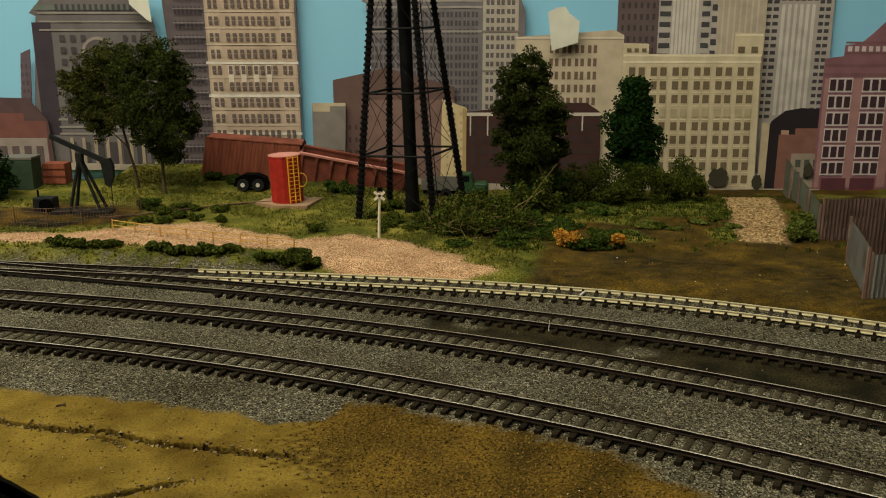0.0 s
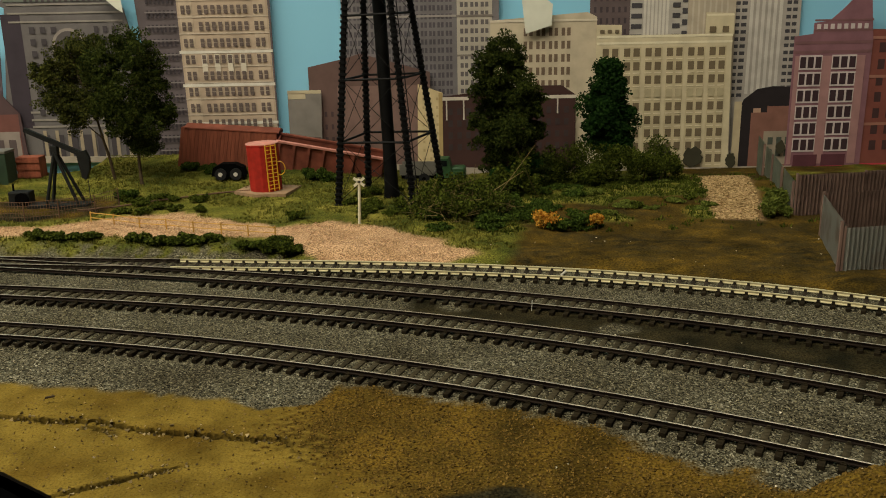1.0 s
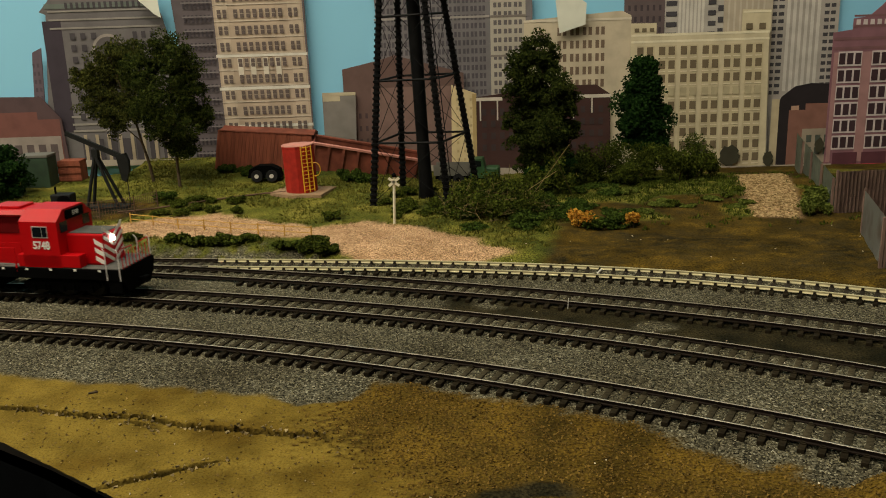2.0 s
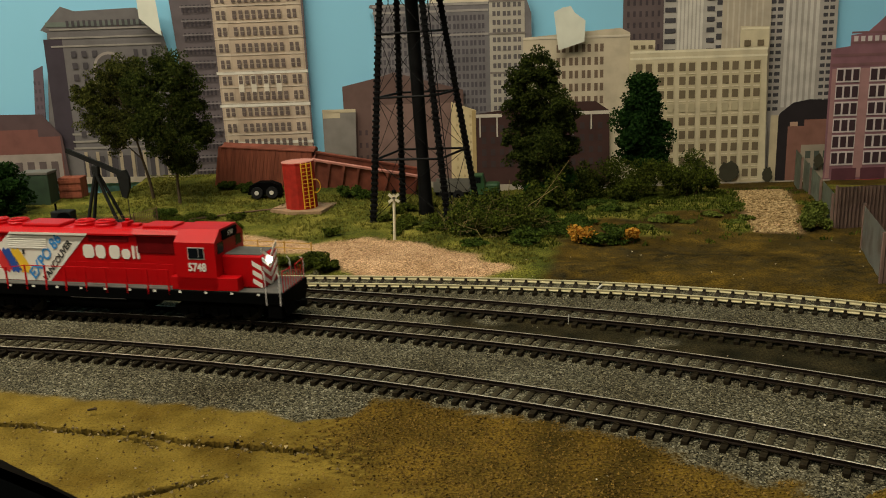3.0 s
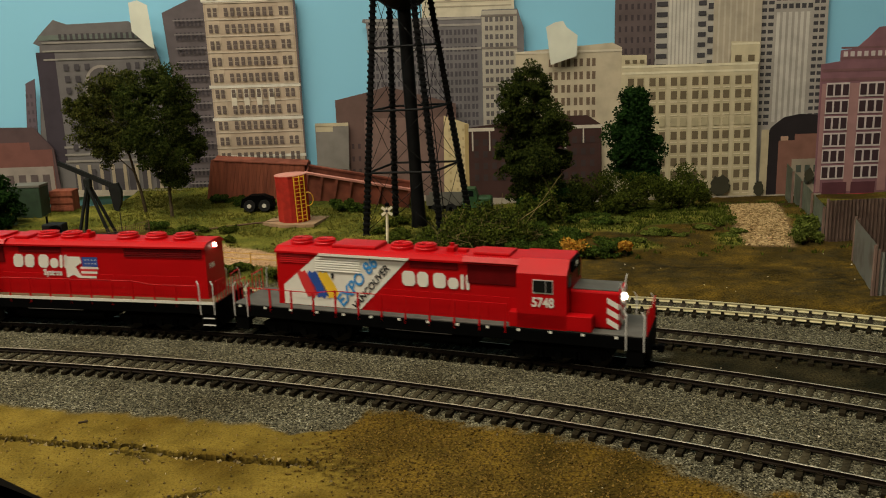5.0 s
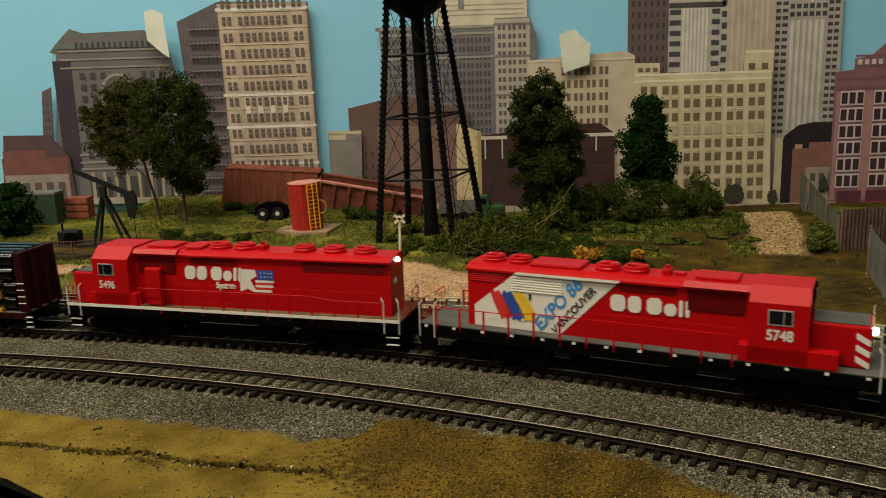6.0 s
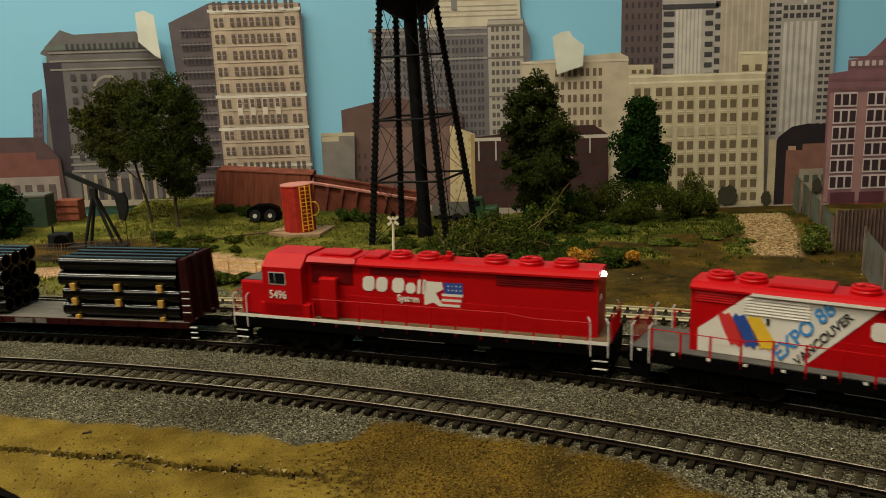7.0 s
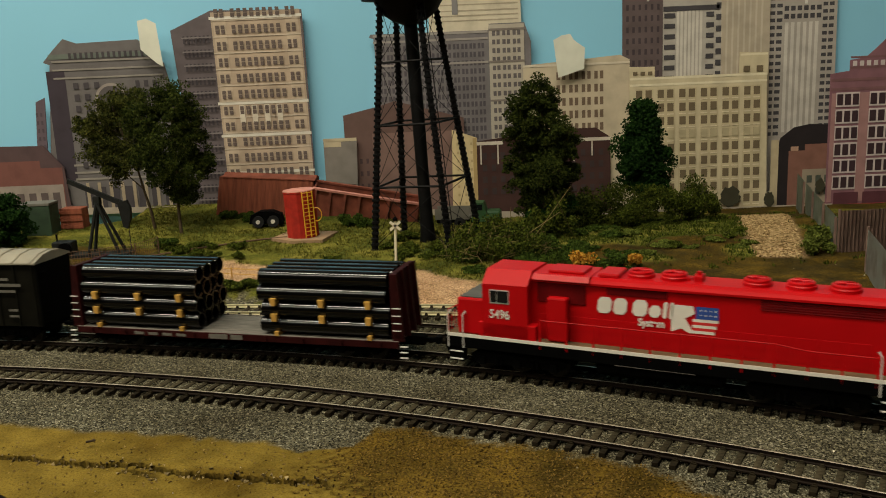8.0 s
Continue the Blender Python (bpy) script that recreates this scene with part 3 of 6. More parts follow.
cutout("card cutout of a plain red-brown warehouse", [(-0.1135, -0.015), (0.012, -0.015), (0.012, 0.095), (-0.06, 0.115), (-0.075, 0.1105), (-0.1145, 0.1020)], Y3, (0.125, 0.075, 0.065),
       [("printed_front", [(-0.085, 0.012, -0.015, 0.082)], (0.185, 0.115, 0.098)), ("window_print", windows(-0.108, -0.088, 0.02, 0.06, 3, 3, 0.4, 0.4), (0.07, 0.045, 0.045))])
cutout("card cutout of a low grey building", [(-0.1365, -0.005), (-0.104, -0.005), (-0.1015, 0.072), (-0.1015, 0.0785), (-0.1365, 0.0790)], Y4, (0.205, 0.185, 0.165),
       [("printed_roof", [(-0.1365, -0.1015, 0.0755, 0.079), (-0.136, -0.118, 0.070, 0.076)], (0.47, 0.40, 0.27)), ("printed_base", [(-0.135, -0.1045, 0.0, 0.03)], (0.13, 0.075, 0.065)), ("window_print", windows(-0.133, -0.107, 0.018, 0.028, 5, 1, 0.5, 0.7), (0.07, 0.05, 0.05))])
cutout("card cutout of a pale yellow building", [(-0.003, -0.015), (0.0235, -0.015), (0.0250, 0.0735), (-0.001, 0.0830)], Y4, (0.58, 0.46, 0.26),
       [("window_print", windows(0.001, 0.0225, 0.0, 0.072, 3, 8, 0.3, 0.3), (0.42, 0.32, 0.17)), ("printed_side", [(0.0205, 0.0245, -0.01, 0.0735)], (0.40, 0.29, 0.13))])
cutout("card cutout of a beige block with paired windows", [(0.074, -0.015), (0.1875, -0.015), (0.1858, 0.1475), (0.176, 0.1525), (0.0755, 0.1455)], Y3, (0.52, 0.44, 0.32),
       [("window_print", windows(0.108, 0.1605, 0.0735, 0.1400, 4, 5, 0.62, 0.6, True), (0.165, 0.115, 0.080)), ("ledge_print", bands(0.075, 0.186, (0.1435,), 0.0022), (0.62, 0.54, 0.42))])
# front row
cutout("card cutout of a dark red-brown shop block", [(0.023, -0.02), (0.166, -0.02), (0.1648, 0.069), (0.150, 0.079), (0.110, 0.079), (0.0243, 0.0695)], Y4, (0.055, 0.026, 0.023),
       [("ledge_print", [(0.0243, 0.052, 0.0655, 0.0690), (0.118, 0.1655, 0.0655, 0.0690)], (0.58, 0.52, 0.44)), ("window_print", windows(0.028, 0.160, 0.01, 0.06, 14, 4, 0.5, 0.55), (0.045, 0.032, 0.032)),
        ("column_print", [(0.028, 0.0295, 0.045, 0.066), (0.046, 0.0475, 0.045, 0.066), (0.126, 0.1275, 0.045, 0.066), (0.145, 0.1465, 0.05, 0.066)], (0.50, 0.45, 0.38))])
cutout("card cutout of a cream office block with many windows", [(0.1855, -0.03), (0.3330, -0.03), (0.3310, 0.0), (0.3268, 0.1250), (0.3282, 0.1285), (0.3275, 0.149), (0.2985, 0.150), (0.2985, 0.1285), (0.2110, 0.1285), (0.2110, 0.1390), (0.1850, 0.1395)], Y4, (0.57, 0.49, 0.33),
       [("ledge_print", bands(0.1855, 0.3275, (0.1195, 0.1260), 0.0022) + bands(0.299, 0.3275, (0.1465,), 0.002), (0.72, 0.65, 0.47)),
        ("panel_print", windows(0.1885, 0.3230, -0.012, 0.1165, 6, 1, 0.80, 1.0, lean=0.002), (0.52, 0.44, 0.285)),
        ("window_print", windows(0.1885, 0.3230, -0.0085, 0.1180, 6, 9, 0.66, 0.60, True, lean=0.003) + windows(0.299, 0.326, 0.129, 0.137, 2, 1, 0.5, 0.75) + windows(0.187, 0.210, 0.1295, 0.1355, 3, 1, 0.6, 0.6), (0.155, 0.118, 0.072)),
        ("lintel_print", windows(0.1885, 0.3230, -0.0155, 0.1110, 6, 9, 0.72, 0.07, True, lean=0.003), (0.68, 0.60, 0.43)), ("blind_print", windows(0.1885, 0.3230, -0.0085, 0.1180, 6, 9, 0.66, 0.60, True, lean=0.003, skip=(0, 1, 2, 3, 4, 6, 7, 8)), (0.42, 0.36, 0.23))])
cutout("card cutout of a dark round-roofed brick shed", [(0.3375, -0.02), (0.404, -0.02), (0.404, 0.0715), (0.375, 0.0735), (0.358, 0.0705), (0.3445, 0.060), (0.3385, 0.045)], Y4 + 0.001, (0.022, 0.017, 0.019),
       [("printed_column", [(0.3345, 0.3425, -0.015, 0.058)], (0.46, 0.38, 0.25)), ("printed_front", [(0.353, 0.4035, -0.015, 0.046), (0.370, 0.4035, 0.046, 0.0525)], (0.22, 0.105, 0.080)), ("printed_gable", [(0.355, 0.363, 0.046, 0.0505)], (0.45, 0.28, 0.20)),
        ("printed_doorway", [(0.368, 0.400, -0.010, 0.026)], (0.30, 0.25, 0.19)), ("window_print", windows(0.371, 0.399, -0.004, 0.022, 3, 2, 0.6, 0.6), (0.075, 0.085, 0.07))])
cutout("card cutout of a mauve brick store with white window frames", [(0.3935, -0.03), (0.475, -0.03), (0.4755, 0.120), (0.470, 0.1620), (0.450, 0.160), (0.4400, 0.150), (0.4280, 0.1395), (0.4120, 0.1375), (0.4120, 0.1265), (0.3925, 0.1240)], Y4 - 0.001, (0.225, 0.108, 0.130),
       [("ledge_print", bands(0.393, 0.4755, (0.1065, 0.1160), 0.003) + bands(0.412, 0.474, (0.1285, 0.139), 0.002), (0.19, 0.095, 0.10)),
        ("column_print", [(0.3945, 0.3990, -0.01, 0.104), (0.4235, 0.4335, -0.01, 0.104), (0.4600, 0.4690, -0.01, 0.104)], (0.35, 0.19, 0.185)),
        ("frame_print", windows(0.399, 0.4235, 0.002, 0.106, 1, 6, 1.0, 0.86, lean=0) + windows(0.4335, 0.460, 0.002, 0.106, 1, 6, 1.0, 0.86) + windows(0.413, 0.470, 0.1305, 0.137, 8, 1, 0.6, 0.8), (0.56, 0.48, 0.47)),
        ("window_print", windows(0.399, 0.4235, 0.002, 0.106, 3, 6, 0.76, 0.66) + windows(0.4335, 0.460, 0.002, 0.106, 3, 6, 0.76, 0.66), (0.045, 0.025, 0.030)),
        ("printed_shopfront", windows(0.399, 0.460, -0.013, 0.0, 2, 1, 0.85, 1.0), (0.10, 0.035, 0.045)), ("printed_awning", [(0.397, 0.475, -0.0185, -0.0125)], (0.55, 0.06, 0.085))])
cutout("card cutout of a red brick block", [(0.475, -0.03), (0.60, -0.03), (0.60, 0.130), (0.475, 0.130)], Y4, (0.20, 0.065, 0.05),
       [("window_print", windows(0.480, 0.595, 0.0, 0.12, 8, 7, 0.5, 0.6), (0.06, 0.03, 0.03)), ("ledge_print", bands(0.475, 0.60, (0.030, 0.08, 0.12), 0.003), (0.32, 0.15, 0.11)), ("printed_awning", [(0.475, 0.60, -0.0185, -0.011)], (0.5, 0.05, 0.07))])
cutout("card cutout of a low brick building with a dark roof", [(-0.492, 0.0095), (-0.412, 0.0095), (-0.4150, 0.060), (-0.4340, 0.0835), (-0.4830, 0.0845)], Y3, (0.085, 0.052, 0.055),
       [("printed_front", [(-0.488, -0.417, 0.0095, 0.060), (-0.486, -0.440, 0.060, 0.068)], (0.16, 0.065, 0.055)), ("printed_storefront", [(-0.4865, -0.418, 0.0095, 0.042)], (0.27, 0.225, 0.20)), ("window_print", windows(-0.484, -0.42, 0.011, 0.036, 5, 1, 0.6, 0.8), (0.10, 0.075, 0.075))])
cutout("printed strip of pale pavement along the backdrop", [(-0.40, 0.0092), (-0.315, 0.0092), (-0.30, 0.002), (0.02, -0.030), (0.40, -0.030), (0.40, -0.0115), (0.19, -0.0105), (0.02, -0.0045), (-0.14, 0.0105), (-0.40, 0.0165)], Y4 - 0.003, (0.36, 0.31, 0.25))
for outline in ([(-0.3172, 0.2065), (-0.3080, 0.2085), (-0.2985, 0.2035), (-0.2950, 0.160), (-0.3010, 0.1635), (-0.3165, 0.178)], [(0.1063, 0.1700), (0.1155, 0.1745), (0.1235, 0.1755), (0.1275, 0.1690), (0.1385, 0.1610), (0.1375, 0.1400), (0.1110, 0.1320)]):
    tp = thing("tape_strip", "torn strip of pale masking tape holding a card cutout", "tape", group="tape strips")
    part("tape", prism(B(), outline, "y", Y4 - 0.0040, Y4 - 0.0038), TAPE, tp)

for cx, cz, rx, rz in ((0.2600, 0.0030, 0.0090, 0.0120), (0.2915, 0.0000, 0.0115, 0.0125), (0.3860, 0.0090, 0.0050, 0.0080), (0.3330, -0.0040, 0.006, 0.009)):
    sh = thing("printed_shrub", "dark grey-green printed shrub on the backdrop card", "print", group="printed city on the backdrop")
    rag = random.Random(int(cx * 1e4))
    part("shrub", prism(B(), [(cx + rx * rag.uniform(0.75, 1.05) * math.cos(i * math.pi / 12), cz + rz * rag.uniform(0.75, 1.05) * math.sin(i * math.pi / 12)) for i in range(24)], "y", Y4 - 0.0032, Y4 - 0.0022), ink((0.045, 0.042, 0.026)), sh)


# ---- tracks ----
def offset_rail(yf, off, x0, x1, n):
    pts = []
    for i in range(n + 1):
        x = x0 + (x1 - x0) * i / n
        d = Vector((0.002, yf(x + 0.001) - yf(x - 0.001))).normalized()
        pts.append((x - d.y * off, yf(x) + d.x * off, d))
    return pts


RAIL_SECTION = [(-0.0009, -0.0022), (-0.0009, -0.0018), (-0.00025, -0.0015), (-0.00025, -0.0007), (-0.00045, -0.0005), (-0.00045, -0.0001), (-0.0003, 0.0),
                (0.0003, 0.0), (0.00045, -0.0001), (0.00045, -0.0005), (0.00025, -0.0007), (0.00025, -0.0015), (0.0009, -0.0018), (0.0009, -0.0022)]


def rail(yf, off, x0, x1, parent, mats):
    pts = offset_rail(yf, off, x0, x1, int((x1 - x0) / 0.008))
    verts, faces, top = [], [], []
    k = len(RAIL_SECTION)
    for x, y, d in pts:
        verts += [(x - d.y * u, y + d.x * u, w) for u, w in RAIL_SECTION]
    for i in range(len(pts) - 1):
        for j in range(k):
            a, b = i * k + j, i * k + (j + 1) % k
            faces.append((a, a + k, b + k, b))
            top.append(1 if j in (5, 6) else 0)
    me = bpy.data.meshes.new("rail")
    me.from_pydata(verts, [], faces)
    ob = link("rail", me, mats, parent)
    me.polygons.foreach_set("material_index", top)
    return ob


def tie_mesh(lump):
    """A tie with rail seats and spikes; the dusty middle takes the first material, the ends the second, darkened for
    shade.
    """
    bm = B()
    box(bm, -0.0145, -0.0080, -0.0013, 0.0013, -0.0042, -0.0022, 0.00015)
    box(bm, 0.0080, 0.0145, -0.0013, 0.0013, -0.0042, -0.0022, 0.00015)
    box(bm, -0.0080, 0.0080, -0.0013, 0.0013, -0.0042, -0.0022)
    for s in (-1, 1):
        c = s * GAUGE / 2
        box(bm, c - 0.0019, c + 0.0019, -0.0010, 0.0010, -0.00225, -0.0017)
        w = 0.0008 if lump > -0.001 else 0.0006
        box(bm, c - 0.0013, c - 0.0006, -w, w, -0.0018, lump)
        box(bm, c + 0.0006, c + 0.0013, -w, w, -0.0018, lump)
    for fc in bm.faces:
        fc.material_index = 0 if abs(fc.calc_center_median().x) < 0.0079 else 1
    me = bpy.data.meshes.new("tie")
    bm.to_mesh(me)
    bm.free()
    return me


def track(label, yf, x0, x1, ties, spacing, lump, tie_material, rails):
    t = thing("railway_track", label, "track", group="parallel tracks")
    for xa, xb, mats in rails:
        for s in (-1, 1):
            rail(yf, s * GAUGE / 2, xa, xb, t, mats)
    me = tie_mesh(lump)
    me.materials.append(tie_material)
    me.materials.append(TIE_END_SHADE)
    x = ties[0]
    rnd = random.Random(int(spacing * 1e6))
    while x < ties[1]:
        d = math.atan2(yf(x + 0.001) - yf(x - 0.001), 0.002)
        o = new("tie", me)
        o.parent = t
        o.matrix_basis = pose(x, yf(x), rnd.uniform(-0.0002, 0.0001), 0, 0, math.degrees(d) + 90 + rnd.uniform(-1.5, 1.5))
        x += spacing * math.cos(d) * rnd.uniform(0.95, 1.05)
    return t


WEATHERED = [RAIL_SIDE, RAIL_TOP]
track("weathered model track with dark brown ties beside the tan ground", near_line, -0.8, 0.5, (-0.34, 0.26), 0.0072, -0.0012, TIE, [(-0.75, 0.45, WEATHERED)])
track("weathered model track with dark ties, carrying the train", main_line, -0.8, 0.6, (-0.42, 0.38), 0.0072, -0.0012, TIE, [(-0.78, 0.6, WEATHERED)])
track("rusty siding track with dark ties", third_line, -0.8, 0.6, (-0.135, 0.42), 0.0078, -0.0012, TIE, [(-0.36, 0.6, WEATHERED)])
track("siding track with bright unpainted nickel rails", bright_line, -0.8, 0.6, (-0.46, 0.44), 0.0078, -0.0006, TIE_PALE, [(-0.65, -0.165, WEATHERED), (-0.1645, 0.6, [RAIL_BRIGHT, RAIL_BRIGHT])])


# ---- loose stones, chips and weeds ----
def scatter(name, label, category, n, xr, yr, want, size, material, lift=0.3, seed=1, flat=1.0):
    """Small irregular stones lying on the ground, as one object of stuff."""
    rnd = random.Random(seed)
    verts, faces = [], []
    tet = [(1, 1, 1), (-1, -1, 1), (-1, 1, -1), (1, -1, -1)]
    made = 0
    for _ in range(n * 6):
        if made >= n:
            break
        x, y = rnd.uniform(*xr), rnd.uniform(*yr)
        if y < edge_y(x) + 0.002 or not want(x, y):
            continue
        made += 1
        r = rnd.uniform(*size)
        q = Euler((rnd.uniform(0, 6), rnd.uniform(0, 6), rnd.uniform(0, 6))).to_matrix()
        k = len(verts)
        z = height(x, y) + r * lift
        for p in tet:
            v = q @ Vector(p) * r * rnd.uniform(0.45, 0.75)
            verts.append((x + v.x, y + v.y, z + v.z * flat))
        faces += [(k, k + 1, k + 2), (k, k + 3, k + 1), (k, k + 2, k + 3), (k + 1, k + 3, k + 2)]
    me = bpy.data.meshes.new(name)
    me.from_pydata(verts, [], faces)
    return tagged(link(name, me, material, None), label, category, kind="stuff")


scatter("ballast_stones", "loose grey ballast stones between the tracks", "ballast", 34000, (-0.34, 0.34), (0.24, 0.60), lambda x, y: soil(x, y) == 0, (0.00025, 0.00065), STONE, 0.2, 1)
scatter("soil_grains", "coarse brown grains on the foreground earth", "soil", 9000, (-0.10, 0.22), (0.22, 0.36), lambda x, y: soil(x, y) == 2, (0.0003, 0.0008), leaf_mat("brown_grains", (0.05, 0.032, 0.008), (0.19, 0.115, 0.026), 0.9), 0.2, 2)
scatter("pale_chips", "pale stone chips strewn on plaster and ballast", "chips", 170, (-0.25, 0.30), (0.24, 0.60), lambda x, y: True, (0.0003, 0.0007), CHIP, 0.3, 3)
scatter("crack_rubble", "pale rubble along the cracks in the plaster", "rubble", 420, (-0.21, -0.05), (0.255, 0.345), lambda x, y: any(0.0008 < abs(y - c[0]) < 0.0035 and c[1] < x < c[2] for c in cracks(x)), (0.0003, 0.0011), leaf_mat("rubble", (0.03, 0.02, 0.007), (0.36, 0.27, 0.13), 0.9), 0.3, 4)
scatter("path_gravel", "pale straw-coloured chips of the garden path", "gravel", 5000, (0.20, 0.34), (0.60, 0.84), lambda x, y: inside(GRAVEL, x, y), (0.0008, 0.0022), leaf_mat("straw_chips", (0.13, 0.08, 0.03), (0.46, 0.32, 0.16), 0.9), 0.2, 5, 0.4)
scatter("sand_grains", "reddish sand grains on the dirt road", "sand", 2500, (-0.36, 0.05), (0.53, 0.71), lambda x, y: inside(SAND, x, y), (0.0004, 0.0009), leaf_mat("sand_grain", (0.26, 0.14, 0.07), (0.62, 0.40, 0.26), 0.9), 0.1, 6)


def blades(name, label, n, xr, yr, want, tall, material, seed):
    """Short grass: three-cornered blades in tufts."""
    rnd = random.Random(seed)
    verts, faces = [], []
    made = 0
    for _ in range(n * 8):
        if made >= n:
            break
        x, y = rnd.uniform(*xr), rnd.uniform(*yr)
        if not want(x, y):
            continue
        made += 1
        z = height(x, y) - 0.0003
        k = len(verts)
        for _b in range(5):
            a, h = rnd.uniform(0, 6.28), rnd.uniform(*tall)
            dx, dy = math.cos(a) * 0.0006, math.sin(a) * 0.0006
            ox, oy = rnd.uniform(-0.0018, 0.0018), rnd.uniform(-0.0018, 0.0018)
            k = len(verts)
            verts += [(x + ox - dx, y + oy - dy, z), (x + ox + dx, y + oy + dy, z), (x + ox + rnd.uniform(-1, 1) * h * 0.6, y + oy + rnd.uniform(-1, 1) * h * 0.6, z + h)]
            faces.append((k, k + 1, k + 2))
    me = bpy.data.meshes.new(name)
    me.from_pydata(verts, [], faces)
    return tagged(link(name, me, material, None), label, "grass", kind="stuff")


blades("grass", "short olive static grass on the field", 9000, (-0.46, 0.10), (0.56, 0.92), lambda x, y: soil(x, y) == 4 and noise.noise((x * 22, y * 22, 9)) > -0.25, (0.0008, 0.0026), GRASS_BLADE, 11)
blades("weeds", "sparse green weeds on brown earth", 3500, (0.05, 0.34), (0.60, 0.86), lambda x, y: soil(x, y) == 4 or (soil(x, y) == 2 and noise.noise((x * 70, y * 70, 4)) > 0.25), (0.001, 0.0035), LEAF_BUSH, 12)


# ---- trees and bushes ----
def clump_mesh(name, blobs, per_blob, leaf, seed, flat=1.0):
    """Leaf clumps: crumpled little leaves, denser on the skin of every blob (x, y, z, rx, ry, rz)."""
    rnd = random.Random(seed)
    verts, faces = [], []
    for bx, by, bz, rx, ry, rz in blobs:
        for _ in range(per_blob):
            v = Vector((rnd.gauss(0, 1), rnd.gauss(0, 1), rnd.gauss(0, 1))).normalized() * (rnd.random() ** 0.4)
            c = Vector((bx + v.x * rx, by + v.y * ry, bz + v.z * rz))
            s = leaf * rnd.uniform(0.5, 1.4)
            q = Euler((rnd.uniform(0, 6.28), rnd.uniform(0, 6.28), rnd.uniform(0, 6.28))).to_matrix()
            k = len(verts)
            for p in ((-1, -0.6, 0), (0.2, -0.9, 0.35), (1, 0.1, -0.1), (0, 0.9, 0.3), (-0.7, 0.5, -0.3)):
                w = q @ Vector(p) * s
                verts.append((c.x + w.x, c.y + w.y, c.z + w.z * flat))
            faces += [(k, k + 1, k + 3), (k + 1, k + 2, k + 3), (k, k + 3, k + 4)]
    me = bpy.data.meshes.new(name)
    me.from_pydata(verts, [], faces)
    return me


def tree(label, base, top, lean, crown_x, crown_z, crown_r, material, seed, n=46, per=150, leaf=0.0011, trunk_r=0.0016, shape=None):
    """A tapered trunk with limbs and a ragged crown. crown_z: bottom and top; crown_r: half width."""
    rnd = random.Random(seed)
    x, y = base
    z0 = height(x, y) - 0.002
    t = thing("tree", label, "tree", pose(x, y, z0), group="model trees")
    bm = B()
    tip = Vector((crown_x - x, 0, crown_z[0] + 0.6 * (crown_z[1] - crown_z[0]) - z0))
    knots = [Vector((0, 0, 0))]
    for i in range(1, 7):
        f = i / 6
        knots.append(Vector((tip.x * f ** 1.4 + rnd.uniform(-1, 1) * 0.0012, rnd.uniform(-1, 1) * 0.0012, tip.z * f)))
    for i in range(6):
        rod(bm, knots[i], knots[i + 1], trunk_r * (1 - 0.13 * i), 8, trunk_r * (1 - 0.13 * (i + 1)))
    part("trunk", bm, BARK, t, smooth=True)
    bm = B()
    blobs = []
    zc, zh = (crown_z[0] + crown_z[1]) / 2 - z0, (crown_z[1] - crown_z[0]) / 2
    for _ in range(n):
        u = rnd.uniform(-1, 1)
        w = (shape(u) if shape else math.sqrt(max(0.05, 1 - u * u))) * crown_r * rnd.uniform(0.15, 0.80)
        a = rnd.uniform(0, 6.28)
        r = crown_r * rnd.uniform(0.22, 0.42)
        c = Vector((crown_x - x + w * math.cos(a), w * math.sin(a) * 0.85, zc + u * zh * 0.88))
        blobs.append((c.x, c.y, c.z, r, r, r * 0.75))
        if rnd.random() < 0.5:
            rod(bm, knots[rnd.randint(2, 5)], c, trunk_r * 0.35, 5, trunk_r * 0.12)
    part("branchwork", bm, BARK, t)
    link("crown", clump_mesh("crown", blobs, per, leaf, seed + 1), material, t)
    return t


def lobed_tree(label, base, lobes, material, seed, leaf=0.00080, per=110, trunk_r=0.0016, knots=42):
    """A tapered trunk, a limb into every lobe, and a crown of ragged leafy lobes. lobes: (x, z, radius) about the trunk's plane."""
    rnd = random.Random(seed)
    x, y = base
    z0 = height(x, y) - 0.002
    t = thing("tree", label, "tree", pose(x, y, z0), group="model trees")
    zs = sorted(l[1] for l in lobes)
    mid = sum(l[0] for l in lobes) / len(lobes) - x
    top = zs[-1] - z0
    line_ = [Vector((mid * (i / 6) ** 1.3 + rnd.uniform(-1, 1) * 0.0010 * (i > 0), rnd.uniform(-1, 1) * 0.001, top * i / 6)) for i in range(7)]
    bm = B()
    for i in range(6):
        rod(bm, line_[i], line_[i + 1], trunk_r * (1 - 0.13 * i), 8, trunk_r * (1 - 0.13 * (i + 1)))
    part("trunk", bm, BARK, t, smooth=True)
    bm, blobs = B(), []
    for lx, lz, r in lobes:
        c = Vector((lx - x, rnd.uniform(-0.5, 0.5) * r, lz - z0))
        k = min(range(7), key=lambda i: abs(line_[i].z - (c.z - r)))
        rod(bm, line_[k], c, trunk_r * 0.45, 5, trunk_r * 0.15)
        for _ in range(knots):
            v = Vector((rnd.gauss(0, 1), rnd.gauss(0, 1), rnd.gauss(0, 1))).normalized() * r * rnd.uniform(0.30, 1.0)
            q = r * rnd.uniform(0.20, 0.40)
            blobs.append((c.x + v.x, c.y + v.y, c.z + v.z, q * 1.1, q, q * 0.8))
            if rnd.random() < 0.25:
                rod(bm, c, c + v, trunk_r * 0.16, 4, trunk_r * 0.06)
    part("branchwork", bm, BARK, t)
    link("crown", clump_mesh("crown", blobs, per, leaf, seed + 1), material, t)
    return t


